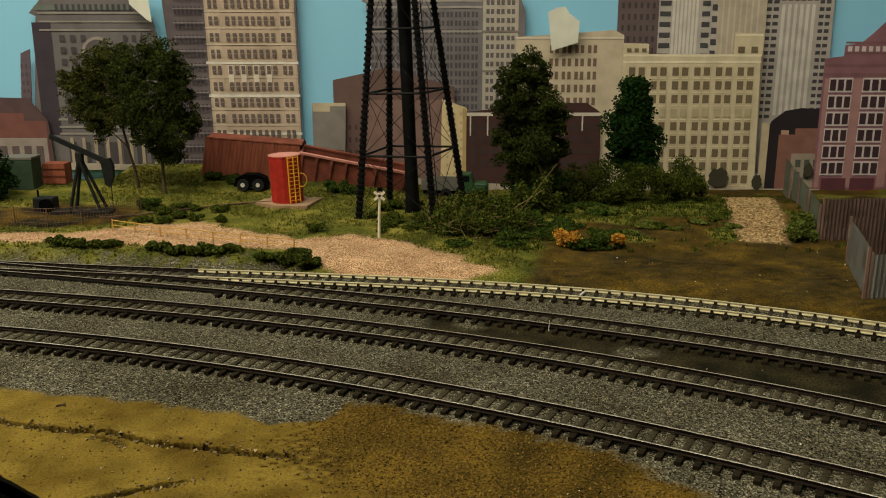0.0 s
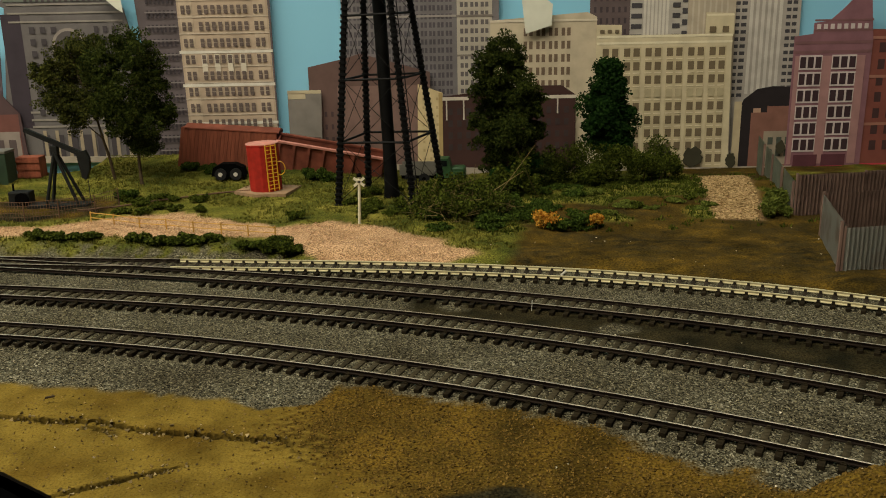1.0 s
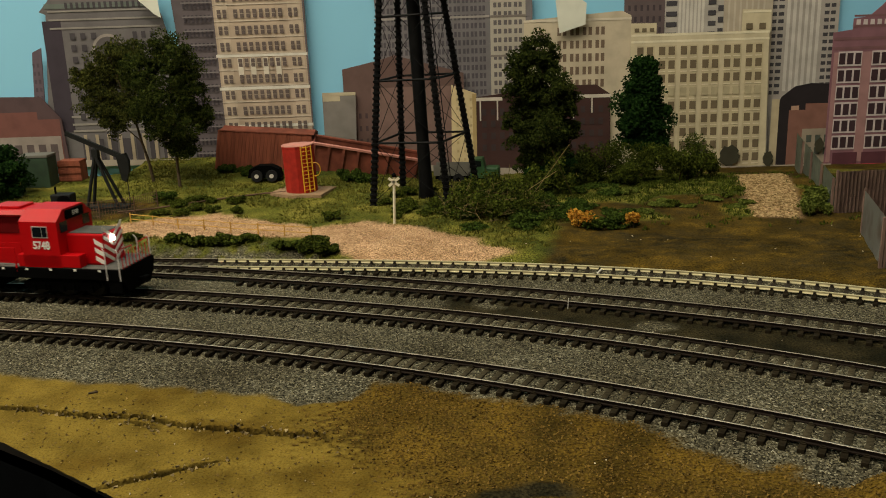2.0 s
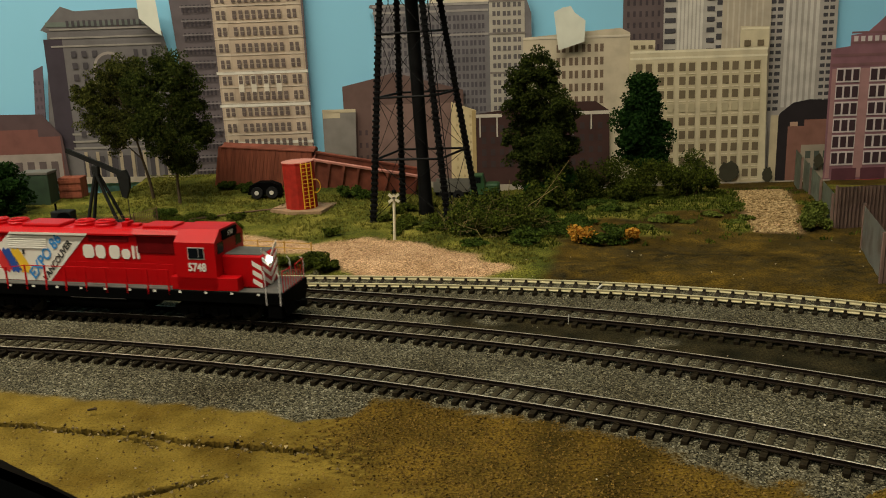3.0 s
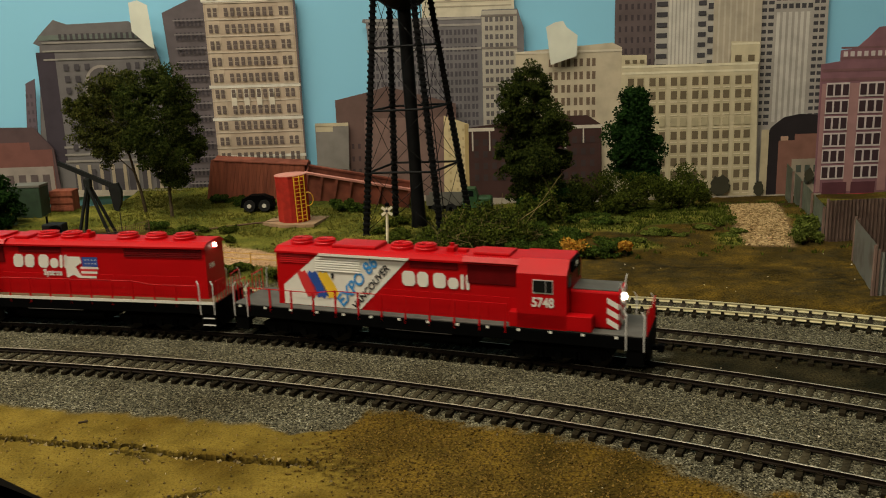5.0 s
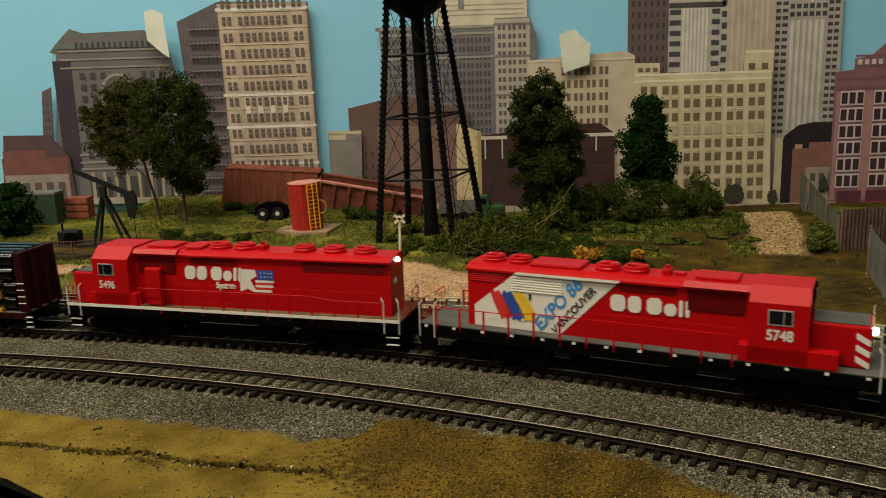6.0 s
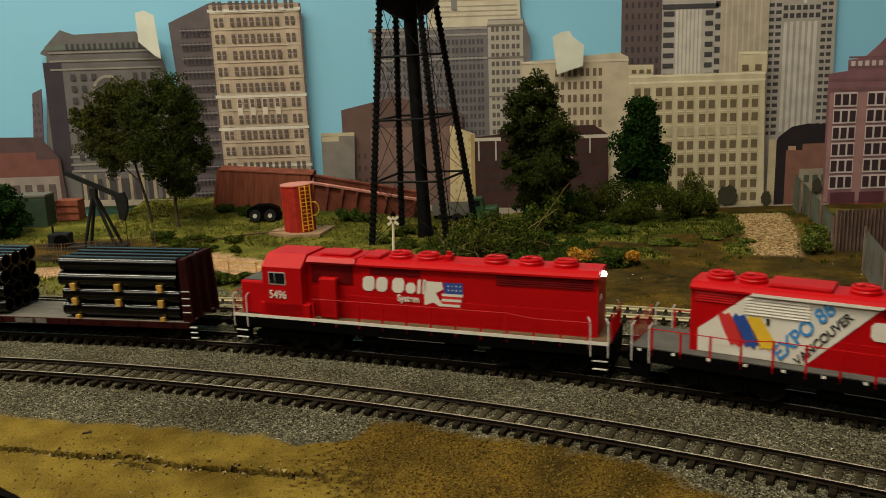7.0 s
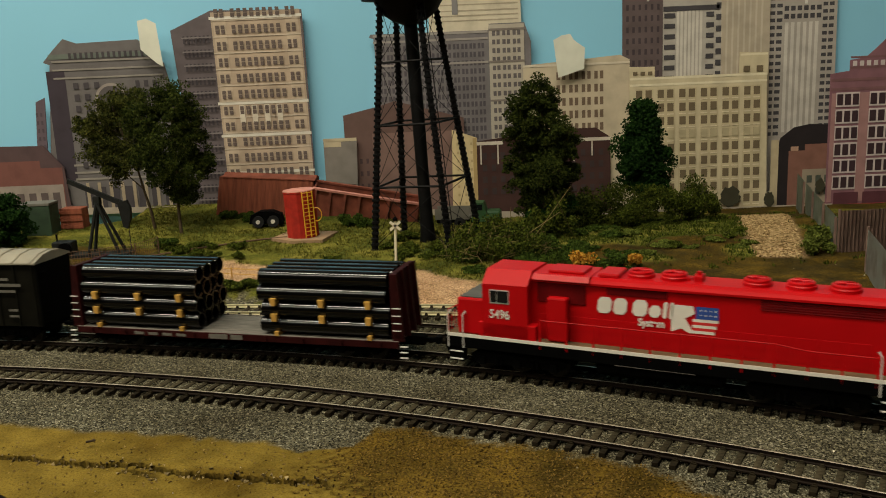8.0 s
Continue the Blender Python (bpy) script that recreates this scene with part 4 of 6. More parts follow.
lobed_tree("olive green model tree with a slim trunk", (-0.289, 0.815), [(-0.320, 0.116, 0.022), (-0.302, 0.128, 0.017), (-0.334, 0.092, 0.021), (-0.306, 0.096, 0.025), (-0.320, 0.070, 0.019), (-0.296, 0.078, 0.017), (-0.341, 0.108, 0.013)], LEAF_OLIVE, 21)
lobed_tree("leafy model tree with a broad dark crown", (-0.257, 0.792), [(-0.262, 0.128, 0.021), (-0.243, 0.122, 0.020), (-0.281, 0.112, 0.019), (-0.255, 0.096, 0.027), (-0.238, 0.096, 0.019), (-0.276, 0.084, 0.020), (-0.246, 0.068, 0.023), (-0.266, 0.062, 0.018), (-0.254, 0.046, 0.016), (-0.236, 0.074, 0.016)], LEAF_DEEP, 22)
lobed_tree("tall ragged model tree with olive foliage", (0.075, 0.745), [(0.070, 0.123, 0.016), (0.059, 0.108, 0.016), (0.080, 0.110, 0.014), (0.060, 0.092, 0.017), (0.084, 0.092, 0.019), (0.072, 0.078, 0.020), (0.094, 0.078, 0.014), (0.058, 0.066, 0.016), (0.082, 0.060, 0.021), (0.097, 0.056, 0.014), (0.064, 0.048, 0.018), (0.086, 0.040, 0.020), (0.070, 0.028, 0.018), (0.098, 0.026, 0.016)], LEAF_DEEP, 23)
tree("dense dark green egg-shaped model tree", (0.183, 0.842), 0.109, 0, 0.183, (0.018, 0.109), 0.0310, LEAF_DARK, 24, 190, 220, shape=lambda u: 0.95 - 0.62 * max(0, u + 0.1) - 0.25 * max(0, -u - 0.5))
tree("dark bushy model tree at the field's edge", (-0.415, 0.775), 0.05, 0, -0.412, (0.0, 0.050), 0.026, LEAF_DARK, 25, 60, 200)


def bush(label, spots, material, seed, per=230, leaf=0.0009, name="bush"):
    """A low bush of overlapping leafy mounds; spots: (x, y, radius, height)."""
    rnd = random.Random(seed)
    x0, y0 = spots[0][:2]
    z0 = height(x0, y0)
    t = thing(name, label, "bush", pose(x0, y0, z0), group="bushes")
    blobs = []
    for x, y, r, h in spots:
        zz = height(x, y) - z0
        for _ in range(9):
            a, d = rnd.uniform(0, 6.28), r * rnd.random() ** 0.5 * 0.75
            blobs.append((x - x0 + d * math.cos(a), y - y0 + d * math.sin(a), zz + h * rnd.uniform(0.2, 0.72), r * 0.42, r * 0.42, h * 0.28))
    link("foliage", clump_mesh("foliage", blobs, per, leaf, seed + 1), material, t)
    bm = B()
    for _ in range(10):
        b = rnd.choice(blobs)
        rod(bm, (b[0] * 0.6, b[1] * 0.6, -0.001), (b[0], b[1], b[2]), 0.0004, 5, 0.0002)
    part("stems", bm, BARK, t)
    return t


bush("dense yellow-green bushes in a row", [(0.122, 0.775, 0.019, 0.036), (0.148, 0.768, 0.023, 0.042), (0.172, 0.764, 0.017, 0.036), (0.150, 0.750, 0.014, 0.022)], LEAF_BUSH, 31, 420, 0.00075)
bush("rounded yellow-green bush beside the path", [(0.194, 0.762, 0.016, 0.034), (0.213, 0.768, 0.022, 0.045), (0.228, 0.775, 0.013, 0.028)], LEAF_BUSH, 33, 420, 0.00075)
bush("shadowy shrub at the foot of the tall tree", [(0.095, 0.745, 0.018, 0.034), (0.075, 0.735, 0.016, 0.022)], LEAF_DARK, 35)
bush("grey-green weeds under the orange flowers", [(0.098, 0.612, 0.012, 0.010), (0.115, 0.612, 0.011, 0.012)], LEAF_GREEN, 37, 140, 0.0008)
for k, (fx, fy, fr, fh) in enumerate(((0.092, 0.612, 0.013, 0.016), (0.126, 0.609, 0.008, 0.012))):
    bush("clump of orange flowers in the weeds", [(fx, fy, fr, fh)], LEAF_ORANGE, 39 + k, 110, 0.0008, name="flower_clump")
bush("yellow-green shrub by the corrugated fence", [(0.268, 0.628, 0.012, 0.016), (0.275, 0.650, 0.012, 0.018)], LEAF_BRIGHT, 43, 150, 0.0009)
hedge = [(-0.280, 0.614), (-0.264, 0.608), (-0.245, 0.606), (-0.221, 0.598), (-0.205, 0.594), (-0.188, 0.592), (-0.170, 0.588), (-0.154, 0.586), (-0.138, 0.580), (-0.122, 0.576), (-0.108, 0.572), (-0.095, 0.566)]
hr = random.Random(31)
for k, (hx, hy) in enumerate(hedge):
    if k in (3, 8):
        continue
    hy += hr.uniform(-0.003, 0.004)
    bush("low mossy green weed clump beside the dirt road", [(hx, hy, hr.uniform(0.007, 0.012), hr.uniform(0.005, 0.010) if k < 11 else 0.014), (hx + 0.007, hy + hr.uniform(-0.004, 0.005), hr.uniform(0.005, 0.009), hr.uniform(0.003, 0.007))], LEAF_BUSH, 50 + 2 * k, 150, 0.0008, name="weed_clump")
rnd = random.Random(77)
for k in range(46):
    wx, wy = rnd.uniform(-0.26, 0.02), rnd.uniform(0.655, 0.74)
    if soil(wx, wy) == 4 and abs(wx + 0.137) > 0.035:
        bush("small mossy weed clump in the grass", [(wx, wy, rnd.uniform(0.005, 0.010), rnd.uniform(0.004, 0.008))], LEAF_BUSH, 100 + 2 * k, 80, 0.0007, name="weed_clump")
for k in range(26):
    wx, wy = rnd.uniform(0.12, 0.26), rnd.uniform(0.645, 0.78)
    if soil(wx, wy) != 3:
        bush("yellow-green weed clump on bare earth", [(wx, wy, rnd.uniform(0.005, 0.010), rnd.uniform(0.002, 0.005))], rnd.choice((LEAF_BUSH, LEAF_BRIGHT)), 200 + 2 * k, 70, 0.0007, name="weed_clump")
for k, (wx, wy, wr, wh) in enumerate(((-0.085, 0.80, 0.012, 0.010), (-0.10, 0.805, 0.012, 0.012), (-0.205, 0.835, 0.010, 0.010), (-0.225, 0.845, 0.010, 0.009), (-0.255, 0.742, 0.012, 0.010), (0.015, 0.655, 0.014, 0.012), (0.05, 0.63, 0.016, 0.010), (0.07, 0.66, 0.018, 0.012), (0.04, 0.665, 0.018, 0.014))):
    bush("dark green weeds in the rough grass", [(wx, wy, wr, wh)], LEAF_GREEN, 300 + 2 * k, 190, 0.0008, name="weed_clump")

rnd = random.Random(88)
for k in range(34):
    wx, wy = rnd.uniform(0.0, 0.135), rnd.uniform(0.615, 0.735)
    bush("low dark green moss clump in the rough", [(wx, wy, rnd.uniform(0.009, 0.016), rnd.uniform(0.003, 0.008))], LEAF_GREEN, 400 + 2 * k, 90, 0.0008, name="moss_clump")
bush("olive shrub spreading from the tall tree's foot", [(0.088, 0.722, 0.016, 0.040), (0.074, 0.715, 0.014, 0.030), (0.060, 0.71, 0.014, 0.022)], LEAF_BUSH, 480, 120, 0.0010)
scatter("plaster_pebbles", "tiny brown pebbles strewn on the tan plaster", "pebbles", 900, (-0.24, 0.0), (0.24, 0.36), lambda x, y: soil(x, y) == 1, (0.0002, 0.0007), leaf_mat("pebble_brown", (0.05, 0.03, 0.01), (0.28, 0.19, 0.06), 0.9), 0.2, 14)

# brush pile of dry twigs
brush = thing("brush_pile", "tangled pile of dry brown twigs and weeds", "brush pile", pose(0.028, 0.655, height(0.028, 0.655)))
bm = B()
rnd = random.Random(5)
for _ in range(260):
    a, d = rnd.uniform(0, 6.28), rnd.random() ** 0.6
    p = Vector((0.040 * d * math.cos(a), 0.026 * d * math.sin(a), rnd.uniform(0, 0.028) * (1 - d * 0.6)))
    w = Vector((rnd.gauss(0, 1), rnd.gauss(0, 1), rnd.gauss(0.5, 0.6))).normalized() * rnd.uniform(0.006, 0.016)
    rod(bm, p, p + w, 0.00032, 3, 0.00015)
for p, q in (((0.028, 0.0, 0.012), (0.060, 0.01, 0.052)), ((0.045, -0.004, 0.05), (0.062, 0.0, 0.012)), ((0.010, -0.005, 0.012), (0.013, 0.0, 0.040)), ((0.016, 0.0, 0.012), (0.050, 0.0, 0.034))):
    rod(bm, p, q, 0.00032, 5, 0.0002)
part("brushwood", bm, TWIG, brush)
link("leaves", clump_mesh("leaves", [(0.036 * math.cos(i * 2.4) * (i / 40) ** 0.5, 0.022 * math.sin(i * 2.4) * (i / 40) ** 0.5, 0.006 + 0.022 * rnd.random() * (1 - i / 60), 0.009, 0.009, 0.008) for i in range(40)], 210, 0.0008, 6), LEAF_BUSH, brush)


# ---- the train ----
def words(text, size, material, parent, m, name, bold=0.0):
    cu = bpy.data.curves.new(name, "FONT")
    cu.body, cu.size, cu.align_x, cu.align_y, cu.extrude, cu.offset = text, size, "CENTER", "CENTER", 0.00008, bold
    tmp = bpy.data.objects.new(name, cu)
    scene.collection.objects.link(tmp)
    me = bpy.data.meshes.new_from_object(tmp.evaluated_get(bpy.context.evaluated_depsgraph_get()))
    bpy.data.objects.remove(tmp)
    ob = link(name, me, material, parent)
    ob.matrix_basis = m
    return ob


def side_pose(x, y, z, side, tilt=0.0):
    """A pose in which flat lettering faces outward on one side of a car and reads the right way."""
    return pose(x, y, z, 90, 0, 0 if side < 0 else 180) @ pose(0, 0, 0, 0, 0, tilt)


def decal(pts, side, y, z0, x0, material, parent, name, rise=0.00012):
    """A flat painted shape on a car's side. pts: along the reading direction and up, from (x0, z0)."""
    s = 1 if side < 0 else -1
    return part(name, prism(B(), [(x0 + s * u, z0 + v) for u, v in pts], "y", side * y, side * (y + rise)), material, parent)


def wheel_mesh(r):
    bm = B()
    for s in (-1, 1):
        c = s * GAUGE / 2
        rod(bm, (0, c - 0.0011, 0), (0, c + 0.0011, 0), r, 20)
        rod(bm, (0, c - s * 0.0011, 0), (0, c - s * 0.0016, 0), r * 1.12, 20)
        for a in range(4):
            q = a * math.pi / 2
            box(bm, r * 0.5 * math.cos(q) - 0.0004, r * 0.5 * math.cos(q) + 0.0004, c + s * 0.0009 - 0.0004, c + s * 0.0009 + 0.0004, r * 0.5 * math.sin(q) - 0.0004, r * 0.5 * math.sin(q) + 0.0004)
    rod(bm, (0, -GAUGE / 2, 0), (0, GAUGE / 2, 0), 0.0010, 8)
    me = bpy.data.meshes.new("wheelset")
    bm.to_mesh(me)
    bm.free()
    me.materials.append(STEEL)
    return me


WHEELS = []


def bogie(parent, cx, axles, r, half, material, height_=0.011):
    """A truck: two side frames with springs and journal boxes, a bolster, and turning wheelsets."""
    bm = B()
    lo, hi = cx + axles[0] - 0.006, cx + axles[-1] + 0.006
    for s in (-1, 1):
        prism(bm, [(lo, 0.0065), (lo, 0.0088), (lo + 0.004, height_), (hi - 0.004, height_), (hi, 0.0088), (hi, 0.0065), (hi - 0.003, 0.0045), (lo + 0.003, 0.0045)], "y", s * (half - 0.0012), s * (half + 0.0004))
        for a in axles:
            box(bm, cx + a - 0.0018, cx + a + 0.0018, s * half - 0.0012, s * half + 0.0012, 0.0035, 0.0078, 0.0003)
        for a, b in zip(axles, axles[1:]):
            m_ = cx + (a + b) / 2
            for d in (-0.0012, 0.0012):
                rod(bm, (m_ + d, s * (half + 0.0004), 0.0042), (m_ + d, s * (half + 0.0004), 0.0080), 0.0009, 8)
    box(bm, lo + 0.003, hi - 0.003, -half + 0.001, half - 0.001, 0.0085, height_ + 0.002)
    part("bogie_frame", bm, material, parent)
    for a in axles:
        o = new("wheelset", wheel_mesh(r) if (r, "m") not in MESH else MESH[(r, "m")])
        MESH[(r, "m")] = o.data
        o.parent = parent
        o.location = (cx + a, 0, r)
        WHEELS.append((o, cx + a, r))


MESH = {}


def coupler(parent, x, s):
    bm = B()
    box(bm, min(x, x - s * 0.008), max(x, x - s * 0.008), -0.0012, 0.0012, 0.0078, 0.0100, 0.0002)
    box(bm, x - 0.0016, x + 0.0016, -0.0019, 0.0022, 0.0070, 0.0108, 0.0004)
    part("coupler", bm, BLACK, parent)


def louvres(parent, x0, x1, y, side, z0, z1, n, material, name="grille"):
    bm = B()
    dz = (z1 - z0) / n
    for i in range(n):
        prism(bm, [(side * y, z0 + i * dz), (side * (y + 0.0004), z0 + (i + 0.15) * dz), (side * (y + 0.0002), z0 + (i + 0.75) * dz), (side * y, z0 + (i + 0.75) * dz)], "x", x0, x1)
    part(name, bm, material, parent)


def letter_blocks(parent, side, y, x0, z0, widths, heights, gap, material, name, slant=0.0, turn=0.0):
    """A name drawn as plain blocks, one mesh, of the letters' widths and heights."""
    bm = B()
    s = 1 if side < 0 else -1
    u = 0.0
    c, n = math.cos(turn), math.sin(turn)
    for w, h in zip(widths, heights):
        if w > 0:
            k = min(0.3 * w, 0.0014)
            q = [(u + k, 0), (u + w - k, 0), (u + w, k), (u + w, h - k), (u + w - k, h), (u + k, h), (u, h - k), (u, k)]
            q = [(a + slant * b, b) for a, b in q]
            prism(bm, [(x0 + s * (a * c - b * n), z0 + a * n + b * c) for a, b in q], "y", side * y, side * (y + 0.00012))
        u += abs(w) + gap
    part(name, bm, material, parent)


def loco(name, label, p, side):
    """A six-axle hood locomotive facing +x. p: its lengths along x; side: -1 or 1, the side that carries the lettering shown."""
    t = thing(name, label, "locomotive", group="coupled train")
    e = p["end"]
    hw, cw = 0.0108, 0.0172
    part("sill", box(B(), -e, e, -cw, cw, 0.0150, 0.0204, 0.0004), BLACK, t, "black frame sill")
    part("walkway", box(B(), -e, e, -cw + 0.0003, cw - 0.0003, 0.0205, 0.0209), p["walk"], t, "grey walkway plate")
    # long hood with rounded shoulders
    hb, hf = p["hood"]
    part("hood", prism(B(), [(-hw, 0.021), (-hw, 0.0448), (-hw + 0.0009, 0.0464), (-hw + 0.0030, 0.0474), (hw - 0.0030, 0.0474), (hw - 0.0009, 0.0464), (hw, 0.0448), (hw, 0.021)], "x", hb, hf), RED, t, "red long hood")
    part("roof_eave", prism(B(), [(-hw - 0.0010, 0.0449), (-hw - 0.0010, 0.0458), (-hw + 0.0008, 0.0468), (-hw + 0.0030, 0.0477), (hw - 0.0030, 0.0477), (hw - 0.0008, 0.0468), (hw + 0.0010, 0.0458), (hw + 0.0010, 0.0449)], "x", hb - 0.0004, hf), RED, t)
    for s in (-1, 1):
        xa, xb = p["vent"]
        # no real opening: the eave's shade on the hood, as a dark strip
        part("side_vent", box(B(), xa, xb, s * hw - 0.0003, s * hw + 0.0003, 0.0418, 0.0447), GRILLE_SHADE, t, "dark red strip painted as the shade under the eave")
    door = box(B(), 0.0, 0.0088, -0.00012, 0.00012, 0.0222, 0.0315, 0.00008)
    dm = bpy.data.meshes.new("hood_door")
    door.to_mesh(dm)
    door.free()
    dm.materials.append(RED)
    for s in (-1, 1):
        for k in range(int((hf - hb) / 0.0105)):
            o = new("hood_door", dm)
            o.parent = t
            o.location = (hb + 0.006 + k * 0.0105, s * hw, 0)
    # raised section behind the cab; the shade in the recess below its roof is painted dark red
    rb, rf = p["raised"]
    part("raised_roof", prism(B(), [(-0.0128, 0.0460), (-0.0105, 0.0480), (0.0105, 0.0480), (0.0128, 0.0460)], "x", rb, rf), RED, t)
    part("intake_grille", box(B(), rb + 0.002, rf - 0.002, -hw - 0.0004, hw + 0.0004, 0.0365, 0.0455, 0.0002), GRILLE_SHADE, t, "air intake screen, its red darkened for the shade of the recess")
    part("roof_hatch", box(B(), rb + 0.004, rf - 0.006, -0.007, 0.007, 0.0479, 0.0492, 0.0005), RED, t)
    for s in (-1, 1):
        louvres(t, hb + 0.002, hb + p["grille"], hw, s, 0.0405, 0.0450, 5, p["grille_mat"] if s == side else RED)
    for fx in p["fans"]:
        f = part("roof_fan", lathe(B(), fx, 0, [(0.0063, 0.0470), (0.0063, 0.0488), (0.0058, 0.0492), (0.0057, 0.0500), (0.0050, 0.0503)], 28), RED, t)
        bm = B()
        for k in range(8):
            a = k * math.pi / 8
            rod(bm, (fx - 0.0046 * math.cos(a), -0.0046 * math.sin(a), 0.0505), (fx + 0.0046 * math.cos(a), 0.0046 * math.sin(a), 0.0505), 0.00018, 4)
        part("fan_grille", bm, RED, f)
    for xa, xb in p["hatches"]:
        part("roof_hatch", box(B(), xa, xb, -0.0078, 0.0078, 0.0472, 0.0493, 0.0007), RED, t)
    sx = p["stack"]
    bm = B()
    box(bm, sx - 0.002, sx + 0.002, -0.0035, 0.0035, 0.0472, 0.0500, 0.0004)
    box(bm, sx + 0.0035, sx + 0.0085, -0.0022, 0.0022, 0.0472, 0.0490, 0.0004)
    rod(bm, (sx, 0.0, 0.050), (sx, 0.0, 0.0513), 0.0012, 10)
    part("exhaust_pipe", bm, RED, t)
    # cab
    cb, cf = p["cab"]
    part("cab", prism(B(), [(-cw, 0.0209), (-cw, 0.0436), (-0.0098, 0.0487), (0.0098, 0.0487), (cw, 0.0436), (cw, 0.0209)], "x", cb, cf), RED, t, "red cab with sloped roof sides")
    wx = p["window"]
    for s in (-1, 1):
        w = part("side_window", box(B(), wx - 0.0050, wx + 0.0050, s * cw - 0.0002, s * cw + 0.0002, 0.0356, 0.0414), FRAME_GREY, t, "sliding cab window in a pale frame")
        part("pane", box(B(), wx - 0.0046, wx + 0.0012, s * cw - 0.0004, s * cw + 0.0004, 0.0362, 0.0410), GLASS, w)
        part("pane", box(B(), wx + 0.0016, wx + 0.0046, s * cw - 0.0004, s * cw + 0.0004, 0.0362, 0.0410), GLASS, w)
        part("windscreen", box(B(), cf - 0.0003, cf + 0.0003, s * 0.011 - 0.0034, s * 0.011 + 0.0034, 0.0378, 0.0428), GLASS, t, "dark cab front window")
        part("battery_box", box(B(), cb - 0.004, p["nose"] - 0.012, min(s * hw, s * cw), max(s * hw, s * cw), 0.0209, 0.0272, 0.0003), RED, t)
    part("number_board", box(B(), cf - 0.0002, cf + 0.0012, -0.0085, 0.0085, 0.0432, 0.0478, 0.0003), BLACK, t)
    # short nose
    ne = p["nose"]
    nw = p["nose_half"]
    part("nose", box(B(), cf, ne, -nw, nw, 0.0209, 0.0365, 0.0009), RED, t, "red short nose")
    part("nose_top", box(B(), cf + 0.001, ne - 0.0012, -nw + 0.0014, nw - 0.0014, 0.0366, 0.0369), WALK, t, "grey anti-glare nose top")
    # platforms: end rails, steps, pilots
    for s in (-1, 1):
        part("pilot", prism(B(), [(-cw, 0.0188), (cw, 0.0188), (cw, 0.0125), (0.012, 0.0045), (-0.012, 0.0045), (-cw, 0.0125)], "x", min(s * e, s * (e + 0.0012)), max(s * e, s * (e + 0.0012))), BLACK, t)
        bm = B()
        for q in (-1, 1):
            rod(bm, (s * (e + 0.0004), q * 0.0145, 0.0305), (s * (e + 0.0004), q * 0.0040, 0.0300), 0.00028, 6)
        railing = part("end_railing", bm, RED, t)
        for k in range(9):
            yy = -0.0145 + k * 0.0036
            part("baluster", rod(B(), (s * (e + 0.0004), yy, 0.0205), (s * (e + 0.0004), yy, 0.0305 if k in (0, 3, 5, 8) else 0.0285), 0.00028, 6), RED, railing)
        coupler(t, s * (e + 0.0055), s)
        for side_ in (-1, 1):
            st = part("step_well", box(B(), min(s * (e - 0.0085), s * (e - 0.0005)), max(s * (e - 0.0085), s * (e - 0.0005)), side_ * 0.0145 - 0.0022, side_ * 0.0145 + 0.0016, 0.0045, 0.0188), BLACK, t)
            for zz in (0.0055, 0.0095, 0.0135, 0.0170):
                part("tread", box(B(), min(s * (e - 0.008), s * (e - 0.001)), max(s * (e - 0.008), s * (e - 0.001)), side_ * 0.0160 - 0.0006, side_ * 0.0160 + 0.0010, zz, zz + 0.0005), SILVER, st, "pale step edge")
            bm = B()
            for xx in (e - 0.0005, e - 0.0088):
                rod(bm, (s * xx, side_ * 0.0172, 0.0120), (s * xx, side_ * 0.0172, 0.0290), 0.00036, 6)
                rod(bm, (s * xx, side_ * 0.0172, 0.0290), (s * (xx - 0.0014), side_ * 0.0165, 0.0312), 0.00036, 6)
            part("grab_rail", bm, SILVER, t, "white step handrail")
    # long handrails on stanchions
    for s in (-1, 1):
        r = part("handrail", B(), RED, t)
        bm = B()
        xs = [-e + 0.010 + (cb - 0.006 + e - 0.010) * k / 11 for k in range(12)]
        for a, b in zip(xs, xs[1:]):
            za, zb = (0.0286 + (0.0015 if v > hb + 0.03 else 0.0) for v in (a, b))
            rod(bm, (a, s * 0.0169, za), (b, s * 0.0169, zb), 0.00022, 5)
        bm.to_mesh(r.data)
        bm.free()
        for v in xs:
            part("stanchion", box(B(), v - 0.0005, v + 0.0005, s * 0.0169 - 0.0003, s * 0.0169 + 0.0003, 0.0180, 0.0289 + (0.0015 if v > hb + 0.03 else 0.0)), RED, r)
    # underframe
    part("fuel_tank", prism(B(), [(-0.0145, 0.0160), (-0.0150, 0.0080), (-0.0105, 0.0045), (0.0105, 0.0045), (0.0150, 0.0080), (0.0145, 0.0160)], "x", -0.031, 0.026), BLACK, t)
    bm = B()
    for s in (-1, 1):
        rod(bm, (-0.030, s * 0.0158, 0.0142), (0.026, s * 0.0158, 0.0142), 0.0012, 10)
    part("air_reservoir", bm, BLACK, t)
    bm = B()
    rod(bm, (-0.020, side * 0.0172, 0.0150), (0.016, side * 0.0172, 0.0150), 0.0002, 5)
    part("air_pipe", bm, STEEL, t)
    for s in (-1, 1):
        bogie(t, s * p["truck"], (-0.019, 0.0, 0.019), 0.0056, 0.0138, BLACK)
    return t


